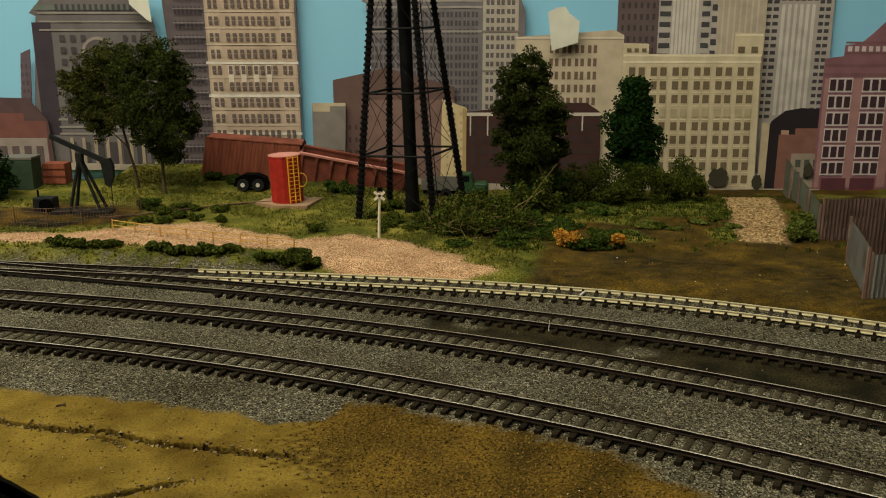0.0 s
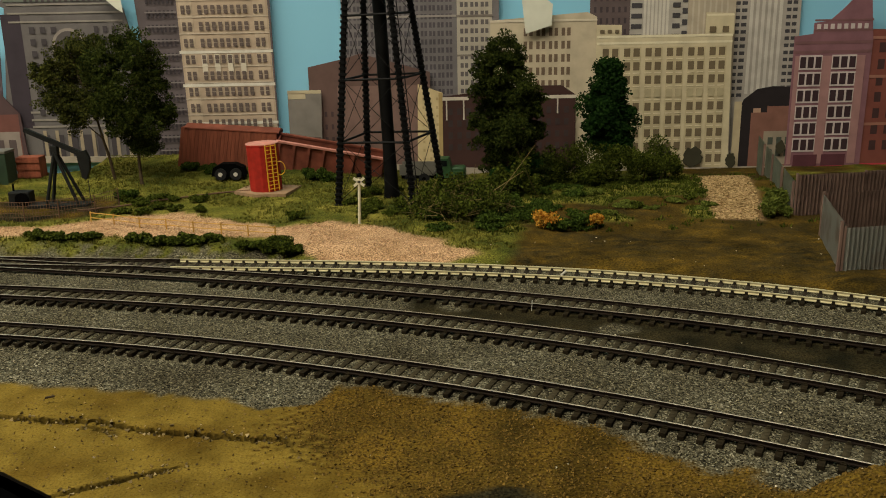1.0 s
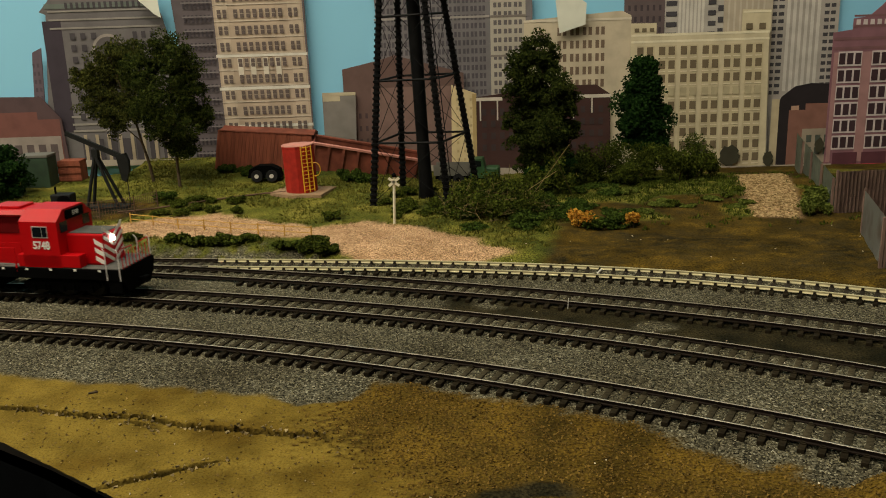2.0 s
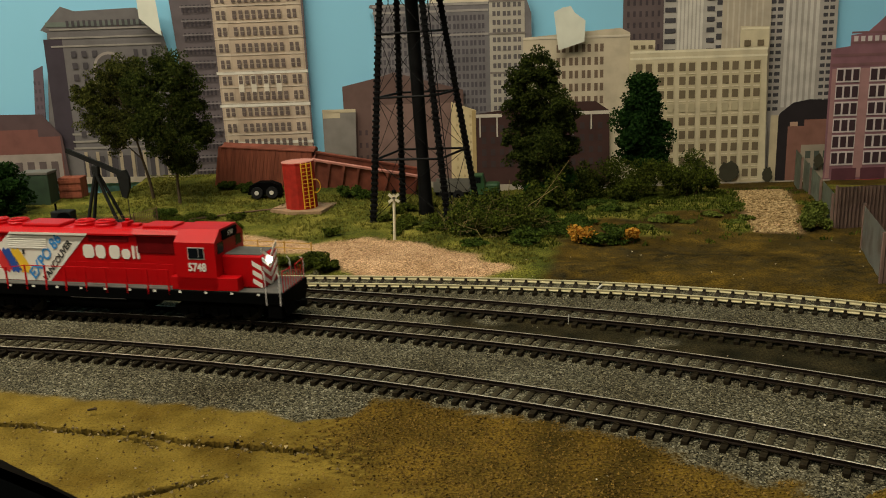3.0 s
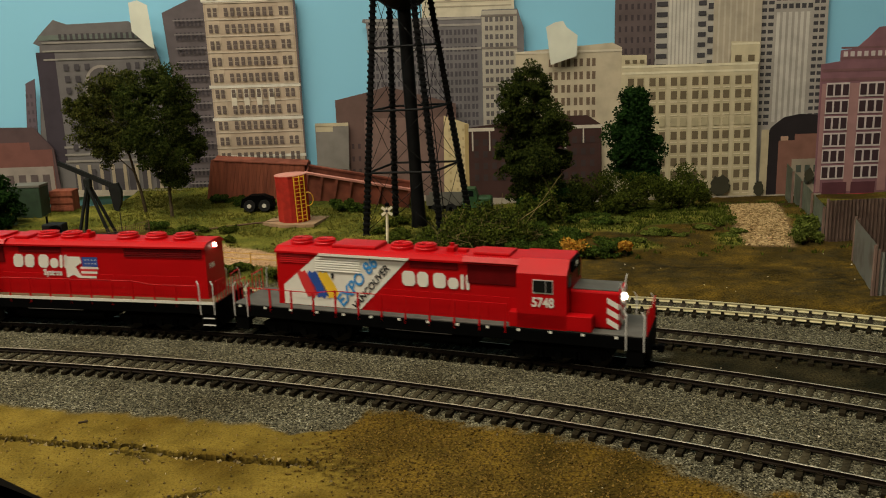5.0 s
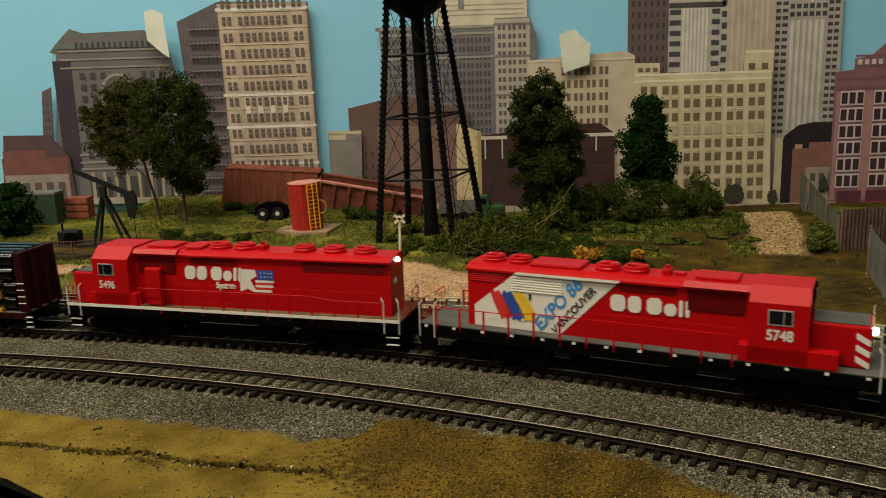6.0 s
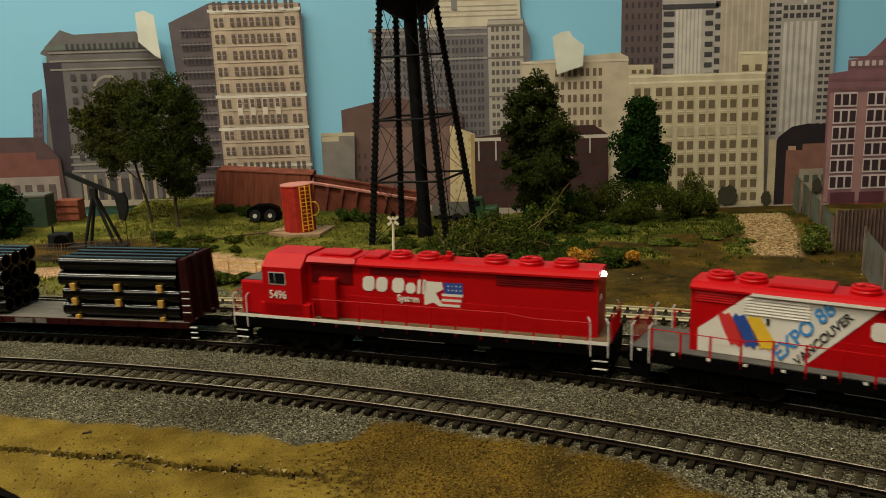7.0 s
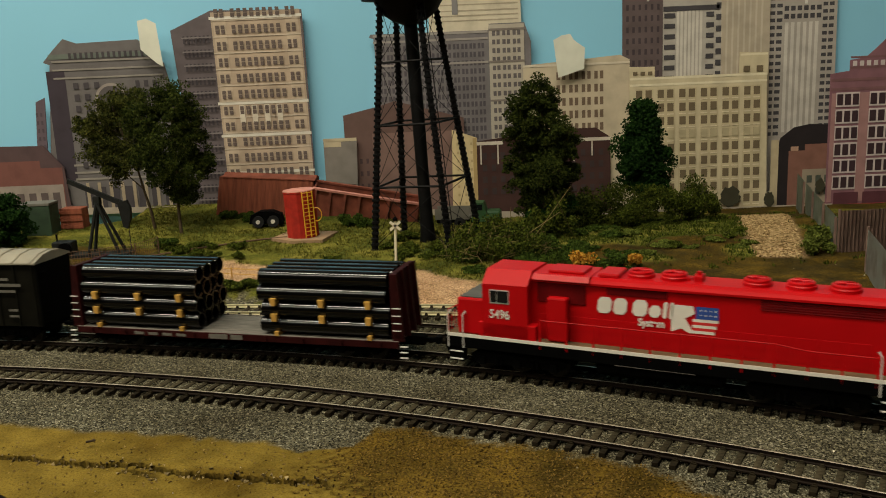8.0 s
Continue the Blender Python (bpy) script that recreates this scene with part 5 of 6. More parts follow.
P1 = dict(nose_half=0.0102, vent=(-0.008, 0.018), end=0.1115, hood=(-0.086, 0.0505), raised=(0.021, 0.050), grille=0.020, grille_mat=RED, fans=(-0.0755, -0.0615, -0.0165, -0.003), hatches=((-0.054, -0.028),), stack=0.0115,
          cab=(0.050, 0.0745), window=0.063, nose=0.0985, truck=0.070, walk=WALK)
P2 = dict(nose_half=0.0160, vent=(-0.006, 0.022), end=0.1025, hood=(-0.0960, 0.060), raised=(0.030, 0.058), grille=0.050, grille_mat=GRILLE_SHADE, fans=(-0.0785, -0.0610, -0.0430, -0.007, 0.0085), hatches=((0.017, 0.027),), stack=-0.018,
          cab=(0.0590, 0.0825), window=0.0735, nose=0.0970, truck=0.066, walk=mat("brown_walkway", (0.13, 0.075, 0.03), 0.85, var=0.3))

loco_a = loco("diesel_locomotive", "bright red model diesel locomotive with a white slanted flash, headlight lit", P1, -1)
HS = 0.01105
decal([(0.0, 0.0), (0.0455, 0.0), (0.0735, 0.0238), (0.0218, 0.0238), (0.0, 0.0088)], -1, HS - 0.0001, 0.0212, -0.0823, WHITE, loco_a, "white_flash")
decal([(0.0, 0.0), (0.0517, 0.0), (0.0528, 0.0011), (0.0012, 0.0011)], -1, HS + 0.00095, 0.0447, -0.0605, WHITE, loco_a, "white_eave_stripe", 0.00025)
louvres(loco_a, -0.0625, -0.0360, HS + 0.0001, -1, 0.0375, 0.0440, 6, WHITE, "white_grille")
for nm, u, mt_, w in (("red_brush_stroke", -0.0735, DECAL_RED, 0.0046), ("blue_brush_stroke", -0.0674, DECAL_BLUE, 0.0048), ("yellow_brush_stroke", -0.0612, DECAL_YELLOW, 0.0052)):
    decal([(0, 0.0112), (w * 0.3, 0.0130), (w * 0.55, 0.0118), (w, 0.0128), (w + 0.0052, 0.0060), (w + 0.0078, 0.0012), (w + 0.0058, 0.0018), (w * 0.55 + 0.0070, 0.0), (w * 0.3 + 0.0064, 0.0012), (0.0058, 0.0004), (0.0024, 0.0062)], -1, HS + 0.0001, 0.0246, u, mt_, loco_a, nm)
words("EXPO 86", 0.0079, DECAL_CYAN, loco_a, side_pose(-0.0380, -HS - 0.0002, 0.0336, -1, 44), "fair_lettering", 0.00016)
words("VANCOUVER", 0.0047, DECAL_BLACK, loco_a, side_pose(-0.0303, -HS - 0.0002, 0.0316, -1, 44), "city_lettering", 0.00010)
letter_blocks(loco_a, -1, HS, -0.0124, 0.0335, [0.0072, 0.0062, -0.0004, 0.0068, 0.0056, 0.0018, 0.0018], [0.0066, 0.0066, 0, 0.0066, 0.0049, 0.0066, 0.0066], 0.0011, WHITE, "white_lettering_block")
words("5748", 0.0055, WHITE, loco_a, side_pose(0.0630, -0.0174, 0.0318, -1), "road_number", 0.00016)
part("hatch_handle", box(B(), -0.0532, -0.0518, -HS - 0.0004, -HS, 0.0345, 0.0368), DECAL_BLACK, loco_a)
bm = B()
for k in range(14):
    xx = -0.108 + k * 0.0158
    box(bm, xx, xx + 0.0016, -0.0175, -0.0172, 0.0193, 0.0203)
part("sill_marks", bm, WHITE, loco_a, "small white marks along the sill")
for s in (-1, 1):
    for k in range(4):
        z = 0.0215 + 0.0042 * k
        part("nose_stripe", prism(B(), [(s * 0.0005, z - 0.001), (s * 0.0098, z + 0.0042), (s * 0.0098, z + 0.0062), (s * 0.0005, z + 0.001)], "x", 0.0985, 0.0987), WHITE, loco_a, "white slanted warning stripe")
        if k < 3:
            part("nose_stripe", prism(B(), [(0.0925, z + 0.0020), (0.0980, z - 0.0005), (0.0980, z + 0.0018), (0.0925, z + 0.0043)], "y", s * 0.0102, s * 0.01035), WHITE, loco_a, "white slanted warning stripe")
hl = part("headlight", lathe(B(), 0.0990, -0.0020, [(0.0004, 0.0318), (0.0015, 0.0322), (0.0019, 0.0333), (0.0015, 0.0344), (0.0004, 0.0348)], 14), LIGHT_ON, loco_a, "lit warm white headlight")
words("5748", 0.0030, WHITE, loco_a, pose(0.0758, 0, 0.0456, 90, 0, 90), "board_number", 0.00005)

loco_b = loco("diesel_locomotive", "red model diesel locomotive with white sill stripe and flag", P2, 1)
part("sill_stripe", box(B(), -0.1025, 0.1025, 0.01715, 0.0174, 0.0198, 0.0212), WHITE, loco_b, "white stripe along the sill")
letter_blocks(loco_b, 1, 0.0109, 0.0266, 0.0342, [0.0066, 0.0062, -0.0008, 0.0066, 0.0053, 0.0018, 0.0018], [0.0065, 0.0065, 0, 0.0065, 0.0048, 0.0065, 0.0065], 0.0010, WHITE, "white_lettering_block", 0.12)
words("System", 0.0042, WHITE, loco_b, side_pose(0.0010, 0.0111, 0.0318, 1), "small_lettering", 0.00012)
XF = -0.0079
decal([(0, 0), (0.0046, 0.0016), (0.0080, 0.0), (0.0102, 0.0), (0.0062, 0.0056), (0.0104, 0.0076), (0.0096, 0.0106), (0, 0.0106)], 1, 0.0109, 0.0294, XF, WHITE, loco_b, "white_emblem")
decal([(0, 0), (0.0098, 0), (0.0098, 0.0047), (0, 0.0047)], 1, 0.0109, 0.0352, XF - 0.0109, DECAL_BLUE, loco_b, "flag_canton")
for k in range(5):
    decal([(0, 0), (0.0112 - 0.0004 * k, 0), (0.0112 - 0.0004 * k, 0.00110), (0, 0.00110)], 1, 0.0109, 0.0340 - 0.00113 * k, XF - 0.0095, WHITE if k % 2 == 0 else DECAL_RED, loco_b, "flag_stripe")
bm = B()
for i in range(4):
    for j in range(2):
        box(bm, XF - 0.0128 - i * 0.0021, XF - 0.0134 - i * 0.0021, 0.01098, 0.01106, 0.0364 + 0.0018 * j, 0.0370 + 0.0018 * j)
part("flag_stars", bm, WHITE, loco_b)
words("5496", 0.0053, WHITE, loco_b, side_pose(0.0735, 0.0175, 0.0310, 1), "road_number", 0.00004)
part("rear_light", lathe(B(), -0.0966, 0.0, [(0.0003, 0.0440), (0.0010, 0.0444), (0.0013, 0.0452), (0.0010, 0.0460), (0.0003, 0.0464)], 12), LIGHT_ON, loco_b, "lit white rear light")
part("side_locker", box(B(), 0.0400, 0.0500, 0.0109, 0.0150, 0.0212, 0.0395, 0.0008), RED, loco_b)
words("5496", 0.0034, WHITE, loco_b, pose(-0.0962, 0.004, 0.0360, 90, 0, -90), "end_number", 0.00005)

def raise_body(body, m, still):
    """Fit a car body's height: m is applied to every part but those that belong to its running gear."""
    done = set()
    for o in body.children_recursive:
        names = {o.name.split(".")[0], o.parent.name.split(".")[0]}
        if names & still or o.data.name in done:
            continue
        done.add(o.data.name)
        o.data.transform(o.matrix_basis.inverted() @ m @ o.matrix_basis)


GEAR = {"bogie_frame", "wheelset", "coupler", "fuel_tank", "air_reservoir", "pilot", "step_well", "grab_rail", "underframe"}
for body in (loco_a, loco_b):
    raise_body(body, Matrix.Translation((0, 0, -0.0058)) @ Matrix.Diagonal((1, 1, 1.196, 1)), GEAR)

# bulkhead flat car with pipes
flat = thing("flat_car", "dark oxide red bulkhead flat car loaded with black pipes", "freight car", group="coupled train")
part("deck", box(B(), -0.098, 0.098, -0.0165, 0.0165, 0.0112, 0.0124), DECK, flat, "worn grey deck")
bm = B()
for s in (-1, 1):
    box(bm, -0.098, 0.098, min(s * 0.0150, s * 0.0168), max(s * 0.0150, s * 0.0168), 0.0085, 0.0122, 0.0002)
    for k in range(9):
        xx = -0.088 + k * 0.022
        box(bm, xx - 0.0006, xx + 0.0006, min(s * 0.0168, s * 0.0176), max(s * 0.0168, s * 0.0176), 0.0088, 0.0120)
box(bm, -0.06, 0.06, -0.006, 0.006, 0.006, 0.0112)
part("side_sill", bm, MAROON, flat)
part("reporting_marks", box(B(), -0.0125, 0.0080, -0.01705, -0.0168, 0.0090, 0.0117), GREY_PRINT, flat, "pale worn patch on the sill")
bm = B()
for k in range(4):
    box(bm, -0.060 + k * 0.009, -0.054 + k * 0.009, -0.01700, -0.0168, 0.0093, 0.0108)
part("stencil_bars", bm, GREY_PRINT, flat)
for s in (-1, 1):
    b = part("bulkhead", box(B(), min(s * 0.0945, s * 0.0975), max(s * 0.0945, s * 0.0975), -0.0160, 0.0160, 0.0122, 0.0480, 0.0003), MAROON, flat, "dark red end bulkhead")
    for yy in (-0.0150, -0.0050, 0.0050, 0.0150):
        part("post", prism(B(), [(s * 0.0975, 0.0122), (s * 0.1010, 0.0122), (s * 0.0985, 0.0480), (s * 0.0975, 0.0480)], "y", yy - 0.0009, yy + 0.0009), MAROON, b)
    for zz in (0.018, 0.022, 0.026, 0.030):
        part("rung", box(B(), min(s * 0.0955, s * 0.1000), max(s * 0.0955, s * 0.1000), -0.0172, -0.0166, zz, zz + 0.0004), SILVER, b)
    coupler(flat, s * 0.115, s)
    part("draft_gear", box(B(), min(s * 0.090, s * 0.108), max(s * 0.090, s * 0.108), -0.003, 0.003, 0.0065, 0.0112), BLACK, flat)
    bogie(flat, s * 0.074, (-0.0097, 0.0097), 0.0048, 0.0125, BLACK, 0.0095)
    bm = B()
    for k in range(3):
        box(bm, min(s * (0.099), s * (0.103)), max(s * 0.099, s * 0.103), -0.0175, -0.0160, 0.0035 + 0.003 * k, 0.0039 + 0.003 * k)
    part("sill_step", bm, SILVER, flat)


def pipe(m, length, r):
    bm = B()
    n = 18
    rings = []
    for x, rr in ((0, r * 0.86), (0, r), (length, r), (length, r * 0.86)):
        rings.append([bm.verts.new((x, rr * math.cos(6.2832 * i / n), rr * math.sin(6.2832 * i / n))) for i in range(n)])
    inner = [[bm.verts.new((x, r * 0.86 * math.cos(6.2832 * i / n), r * 0.86 * math.sin(6.2832 * i / n))) for i in range(n)] for x in (0.004, length - 0.004)]
    loops = [inner[0]] + rings + [inner[1]]
    for a, b in zip(loops, loops[1:]):
        for i in range(n):
            bm.faces.new((a[i], a[(i + 1) % n], b[(i + 1) % n], b[i]))
    bmesh.ops.transform(bm, matrix=m, verts=bm.verts)
    return bm


rnd = random.Random(9)
PR = 0.0044
for x0, x1 in ((0.0195, 0.0925), (-0.0925, -0.0190)):
    bundle = part("pipe", pipe(pose(x0, -0.0118, 0.0124 + PR + 0.0010), x1 - x0, PR), PIPE, flat, "bundle of glossy black pipes with timber strips", True)
    for r in range(4):
        for c in range(4 if r < 3 else 4):
            if (r, c) == (0, 0):
                continue
            part("pipe", pipe(pose(x0 + rnd.uniform(-0.0012, 0.0012), -0.0118 + c * 0.0079 + (0.0013 if r == 3 else 0), 0.0124 + PR + 0.0010 + r * 0.00865), x1 - x0, PR), PIPE, bundle, smooth=True)
    for r in range(4):
        for k in range(3 if r else 2):
            xx = x0 + (x1 - x0) * ((0.12, 0.50, 0.86)[k] if r else (0.13, 0.86)[k])
            if r in (1, 2):
                part("timber_strip", box(B(), xx - 0.0012, xx + 0.0012, -0.0172, 0.0172, 0.0124 + r * 0.00865 - 0.0007, 0.0124 + r * 0.00865 + 0.0012), WOOD_STRIP, bundle, "yellow timber strip")
                part("timber_stop", prism(B(), [(xx - 0.0012, 0.0), (xx + 0.0014, 0.0), (xx + 0.0016, 0.0040), (xx - 0.0016, 0.0040)], "y", -0.0178, -0.0160), WOOD_STRIP, bundle).location = (0, 0, 0.0120 + r * 0.00865)
            elif r == 0:
                part("timber_strip", box(B(), xx - 0.0012, xx + 0.0012, -0.0172, 0.0172, 0.0124, 0.0148), WOOD_STRIP, bundle, "yellow timber strip")

# boxcar
car = thing("boxcar", "dark olive model boxcar with a pale metal roof", "freight car", group="coupled train")
part("body", box(B(), -0.080, 0.080, -0.0158, 0.0158, 0.0110, 0.0430, 0.0003), BOX_OLIVE, car)
part("roof", prism(B(), [(-0.0168, 0.0425), (-0.0168, 0.0433), (-0.008, 0.0462), (0, 0.0470), (0.008, 0.0462), (0.0168, 0.0433), (0.0168, 0.0425)], "x", -0.081, 0.081), BOX_ROOF, car, "pale ribbed metal roof")
for k in range(14):
    xx = -0.078 + k * 0.012
    part("roof_rib", prism(B(), [(-0.0168, 0.0433), (-0.0168, 0.0437), (-0.008, 0.0466), (0, 0.0474), (0.008, 0.0466), (0.0168, 0.0437), (0.0168, 0.0433), (0, 0.0470)], "x", xx - 0.0004, xx + 0.0004), BOX_ROOF, car)
    part("side_post", box(B(), xx - 0.0005, xx + 0.0005, -0.0165, -0.0158, 0.0112, 0.0425), BOX_OLIVE, car)
for k, (xa, xb, za, zb) in enumerate(((0.045, 0.062, 0.0345, 0.0358), (0.040, 0.070, 0.0315, 0.0330), (0.040, 0.066, 0.0285, 0.0298), (0.060, 0.066, 0.0190, 0.0200), (0.060, 0.066, 0.0160, 0.0170))):
    part("lettering_bar", box(B(), xa, xb, -0.0168, -0.0166, za, zb), GREY_PRINT, car, "faded pale lettering")
part("side_door", box(B(), -0.020, 0.015, -0.0172, -0.0158, 0.0118, 0.0415, 0.0003), BOX_OLIVE, car)
bm = B()
for k in range(6):
    rod(bm, (0.0815, -0.014, 0.013 + 0.005 * k), (0.0815, -0.009, 0.013 + 0.005 * k), 0.0003, 5)
part("ladder", bm, BLACK, car)
part("end_panel", box(B(), 0.080, 0.0812, -0.0155, 0.0155, 0.0112, 0.0425, 0.0002), BLACK, car)
part("underframe", box(B(), -0.079, 0.079, -0.0120, 0.0120, 0.0075, 0.0110), BLACK, car)
raise_body(car, Matrix.Translation((0, 0, -0.0021)) @ Matrix.Diagonal((1, 1, 1.19, 1)), GEAR)
for s in (-1, 1):
    bogie(car, s * 0.060, (-0.0097, 0.0097), 0.0048, 0.0125, BLACK, 0.0095)
    coupler(car, s * 0.0915, s)


# ---- lineside things ----
def on_ground(x, y, rz=0.0, dz=0.0):
    return pose(x, y, height(x, y) + dz, 0, 0, rz)


# water tower
tower = thing("water_tower", "black steel water tower on four lattice legs", "water tower", pose(-0.0275, 0.7265, 0.0, 0, -2.0, 0))
feet = [(-0.0425, -0.0215), (0.0206, -0.0434), (0.0465, 0.0221), (-0.0205, 0.0435)]
ZT = 0.204


def leg_at(i, z):
    f = 1 - 0.52 * min(z, ZT) / ZT
    return Vector((feet[i][0] * f, feet[i][1] * f, z))


for i in range(4):
    g = height(-0.0275 + feet[i][0], 0.7265 + feet[i][1]) - 0.001
    bm = B()
    rod(bm, leg_at(i, g), leg_at(i, ZT), 0.0026, 8, 0.0023)
    for k in range(44):
        p = leg_at(i, g + (ZT - g) * (k + 0.5) / 44)
        box(bm, p.x - 0.0030, p.x + 0.0030, p.y - 0.0030, p.y + 0.0030, p.z - 0.0009, p.z + 0.0009)
    lg = part("leg", bm, LEG_BLACK, tower, "black lattice leg")
    part("footing", box(B(), leg_at(i, g).x - 0.004, leg_at(i, g).x + 0.004, leg_at(i, g).y - 0.004, leg_at(i, g).y + 0.004, g - 0.001, g + 0.0025, 0.0004), LEG_BLACK, lg)
for z in (0.055, 0.105, 0.155):
    for i in range(4):
        bm = B()
        a, b = leg_at(i, z), leg_at((i + 1) % 4, z)
        rod(bm, a, b, 0.0010, 6)
        part("strut", bm, LEG_BLACK, tower)
for z0, z1 in ((0.006, 0.055), (0.055, 0.105), (0.105, 0.155), (0.155, 0.200)):
    for i in range(4):
        bm = B()
        rod(bm, leg_at(i, z0), leg_at((i + 1) % 4, z1), 0.00028, 4)
        rod(bm, leg_at(i, z1), leg_at((i + 1) % 4, z0), 0.00028, 4)
        part("tie_rod", bm, LEG_BLACK, tower)
part("riser_pipe", lathe(B(), 0.002, 0.0, [(0.0072, 0.002), (0.0060, 0.012), (0.0052, 0.05), (0.0055, 0.19)], 20), LEG_BLACK, tower, "thick black riser pipe", True)
part("tank", lathe(B(), 0.002, 0.0, [(0.004, 0.183), (0.014, 0.187), (0.022, 0.193), (0.028, 0.202), (0.031, 0.212), (0.031, 0.260), (0.030, 0.262), (0.002, 0.278)], 36), LEG_BLACK, tower, "black round-bottomed tank", True)
part("balcony", lathe(B(), 0.002, 0.0, [(0.030, 0.2050), (0.0385, 0.2050), (0.0385, 0.2065), (0.030, 0.2065)], 36), LEG_BLACK, tower)
bm = B()
for k in range(18):
    a = k * math.pi / 9
    rod(bm, (0.002 + 0.0378 * math.cos(a), 0.0378 * math.sin(a), 0.2065), (0.002 + 0.0378 * math.cos(a), 0.0378 * math.sin(a), 0.217), 0.0004, 5)
for zz in (0.2115, 0.217):
    for k in range(36):
        a, b = k * math.pi / 18, (k + 1) * math.pi / 18
        rod(bm, (0.002 + 0.0378 * math.cos(a), 0.0378 * math.sin(a), zz), (0.002 + 0.0378 * math.cos(b), 0.0378 * math.sin(b), zz), 0.0003, 4)
part("balcony_railing", bm, LEG_BLACK, tower)
lad = part("ladder", B(), LEG_BLACK, tower, "thin black ladder up one leg")
bm = B()
for s in (-1, 1):
    rod(bm, leg_at(1, 0.004) + Vector((0.0015 + s * 0.003, -0.005, 0)), leg_at(1, ZT) + Vector((0.0015 + s * 0.003, -0.005, 0)), 0.0004, 5)
bm.to_mesh(lad.data)
bm.free()
for k in range(30):
    p = leg_at(1, 0.008 + k * 0.0066)
    part("rung", rod(B(), p + Vector((-0.0015, -0.005, 0)), p + Vector((0.0045, -0.005, 0)), 0.00035, 5), LEG_BLACK, lad)

# red tank with yellow caged ladder on a pad
pad = thing("concrete_pad", "pale dirt-stained concrete pad in the grass", "pad", on_ground(-0.137, 0.764))
part("slab", prism(B(), [(-0.029, -0.010), (-0.008, -0.026), (0.019, -0.026), (0.028, 0.012), (-0.018, 0.024)], "z", -0.004, 0.0012), PAD, pad)
rt = thing("storage_tank", "upright red storage tank with a yellow caged ladder", "storage tank", on_ground(-0.138, 0.760, 0, 0.0012) @ pose(0, 0, 0, 0, -2, 0))
part("shell", lathe(B(), 0, 0, [(0.0142, 0.0), (0.0142, 0.0395), (0.0145, 0.0400), (0.0145, 0.0412)], 12), SHED_RED, rt, "red painted shell")
part("top", lathe(B(), 0, 0, [(0.0146, 0.0413), (0.0144, 0.0420), (0.004, 0.0428)], 12), SHED_TOP, rt, "faded pink top")
cage = part("ladder_cage", B(), YELLOW, rt, "yellow ladder cage")
bm = B()
ca = -0.95
for s in (-1, 0, 1):
    a = ca + s * 0.30
    rod(bm, (0.0165 * math.cos(a), 0.0165 * math.sin(a), 0.001), (0.0165 * math.cos(a), 0.0165 * math.sin(a), 0.0415), 0.0006, 6)
bm.to_mesh(cage.data)
bm.free()
for k in range(12):
    z = 0.003 + k * 0.0034
    part("rung", rod(B(), (0.0165 * math.cos(ca - 0.3), 0.0165 * math.sin(ca - 0.3), z), (0.0165 * math.cos(ca + 0.3), 0.0165 * math.sin(ca + 0.3), z), 0.0004, 5), YELLOW, cage)
hoop = B()
for k in range(12):
    a, b = -2.0 + k * 0.33, -2.0 + (k + 1) * 0.33
    c = Vector((0.0150, -0.008, 0.020))
    rod(hoop, c + Vector((0.0045 * math.cos(a), 0, 0.006 * math.sin(a))), c + Vector((0.0045 * math.cos(b), 0, 0.006 * math.sin(b))), 0.0005, 5)
part("valve_hoop", hoop, YELLOW, rt)

# supply pipe across the grass
sp = thing("ground_pipe", "thin rusty pipe lying across the grass", "pipe")
bm = B()
run = [(-0.152, 0.757), (-0.175, 0.752), (-0.200, 0.744), (-0.228, 0.731), (-0.258, 0.716), (-0.285, 0.706)]
for a, b in zip(run, run[1:]):
    rod(bm, (*a, height(*a) + 0.0016), (*b, height(*b) + 0.0016), 0.0008, 6)
part("pipe", bm, RUST_PIPE, sp)

# oil pump jack
pj = thing("pump_jack", "dark grey model oil pump jack standing on oily dirt", "pump jack", on_ground(-0.302, 0.728))
bm = B()
box(bm, -0.030, 0.020, -0.008, 0.008, -0.002, 0.0022, 0.0004)
part("base", bm, PUMP, pj)
for s in (-1, 1):
    for xa in (-0.014, 0.013):
        part("post", rod(B(), (xa, s * 0.007, 0.001), (-0.004, s * 0.0022, 0.046), 0.0014, 8), PUMP, pj)
part("beam", prism(B(), [(-0.0275, 0.0635), (-0.0265, 0.0668), (0.0190, 0.0455), (0.0180, 0.0415)], "y", -0.0016, 0.0016), PUMP, pj, "slanted walking beam")
part("horse_head", prism(B(), [(0.0135, 0.0455), (0.0215, 0.0470), (0.0240, 0.0400), (0.0235, 0.0310), (0.0200, 0.0225), (0.0165, 0.0240)], "y", -0.0022, 0.0022), PUMP, pj)
part("bearing", box(B(), -0.0068, -0.0012, -0.003, 0.003, 0.044, 0.0515, 0.0006), PUMP, pj)
part("polished_rod", rod(B(), (0.0205, 0, 0.0), (0.0205, 0, 0.025), 0.0004, 6), STEEL, pj)
en = thing("pump_engine", "small dark engine block beside the pump jack", "engine", on_ground(-0.342, 0.735))
part("block", box(B(), -0.009, 0.009, -0.006, 0.006, -0.001, 0.012, 0.0012), PUMP, en)
part("flywheel", rod(B(), (0.003, -0.0085, 0.006), (0.003, -0.006, 0.006), 0.0055, 16), BLACK, en)
part("exhaust", rod(B(), (-0.006, 0, 0.011), (-0.006, 0, 0.018), 0.0009, 8), BLACK, en)

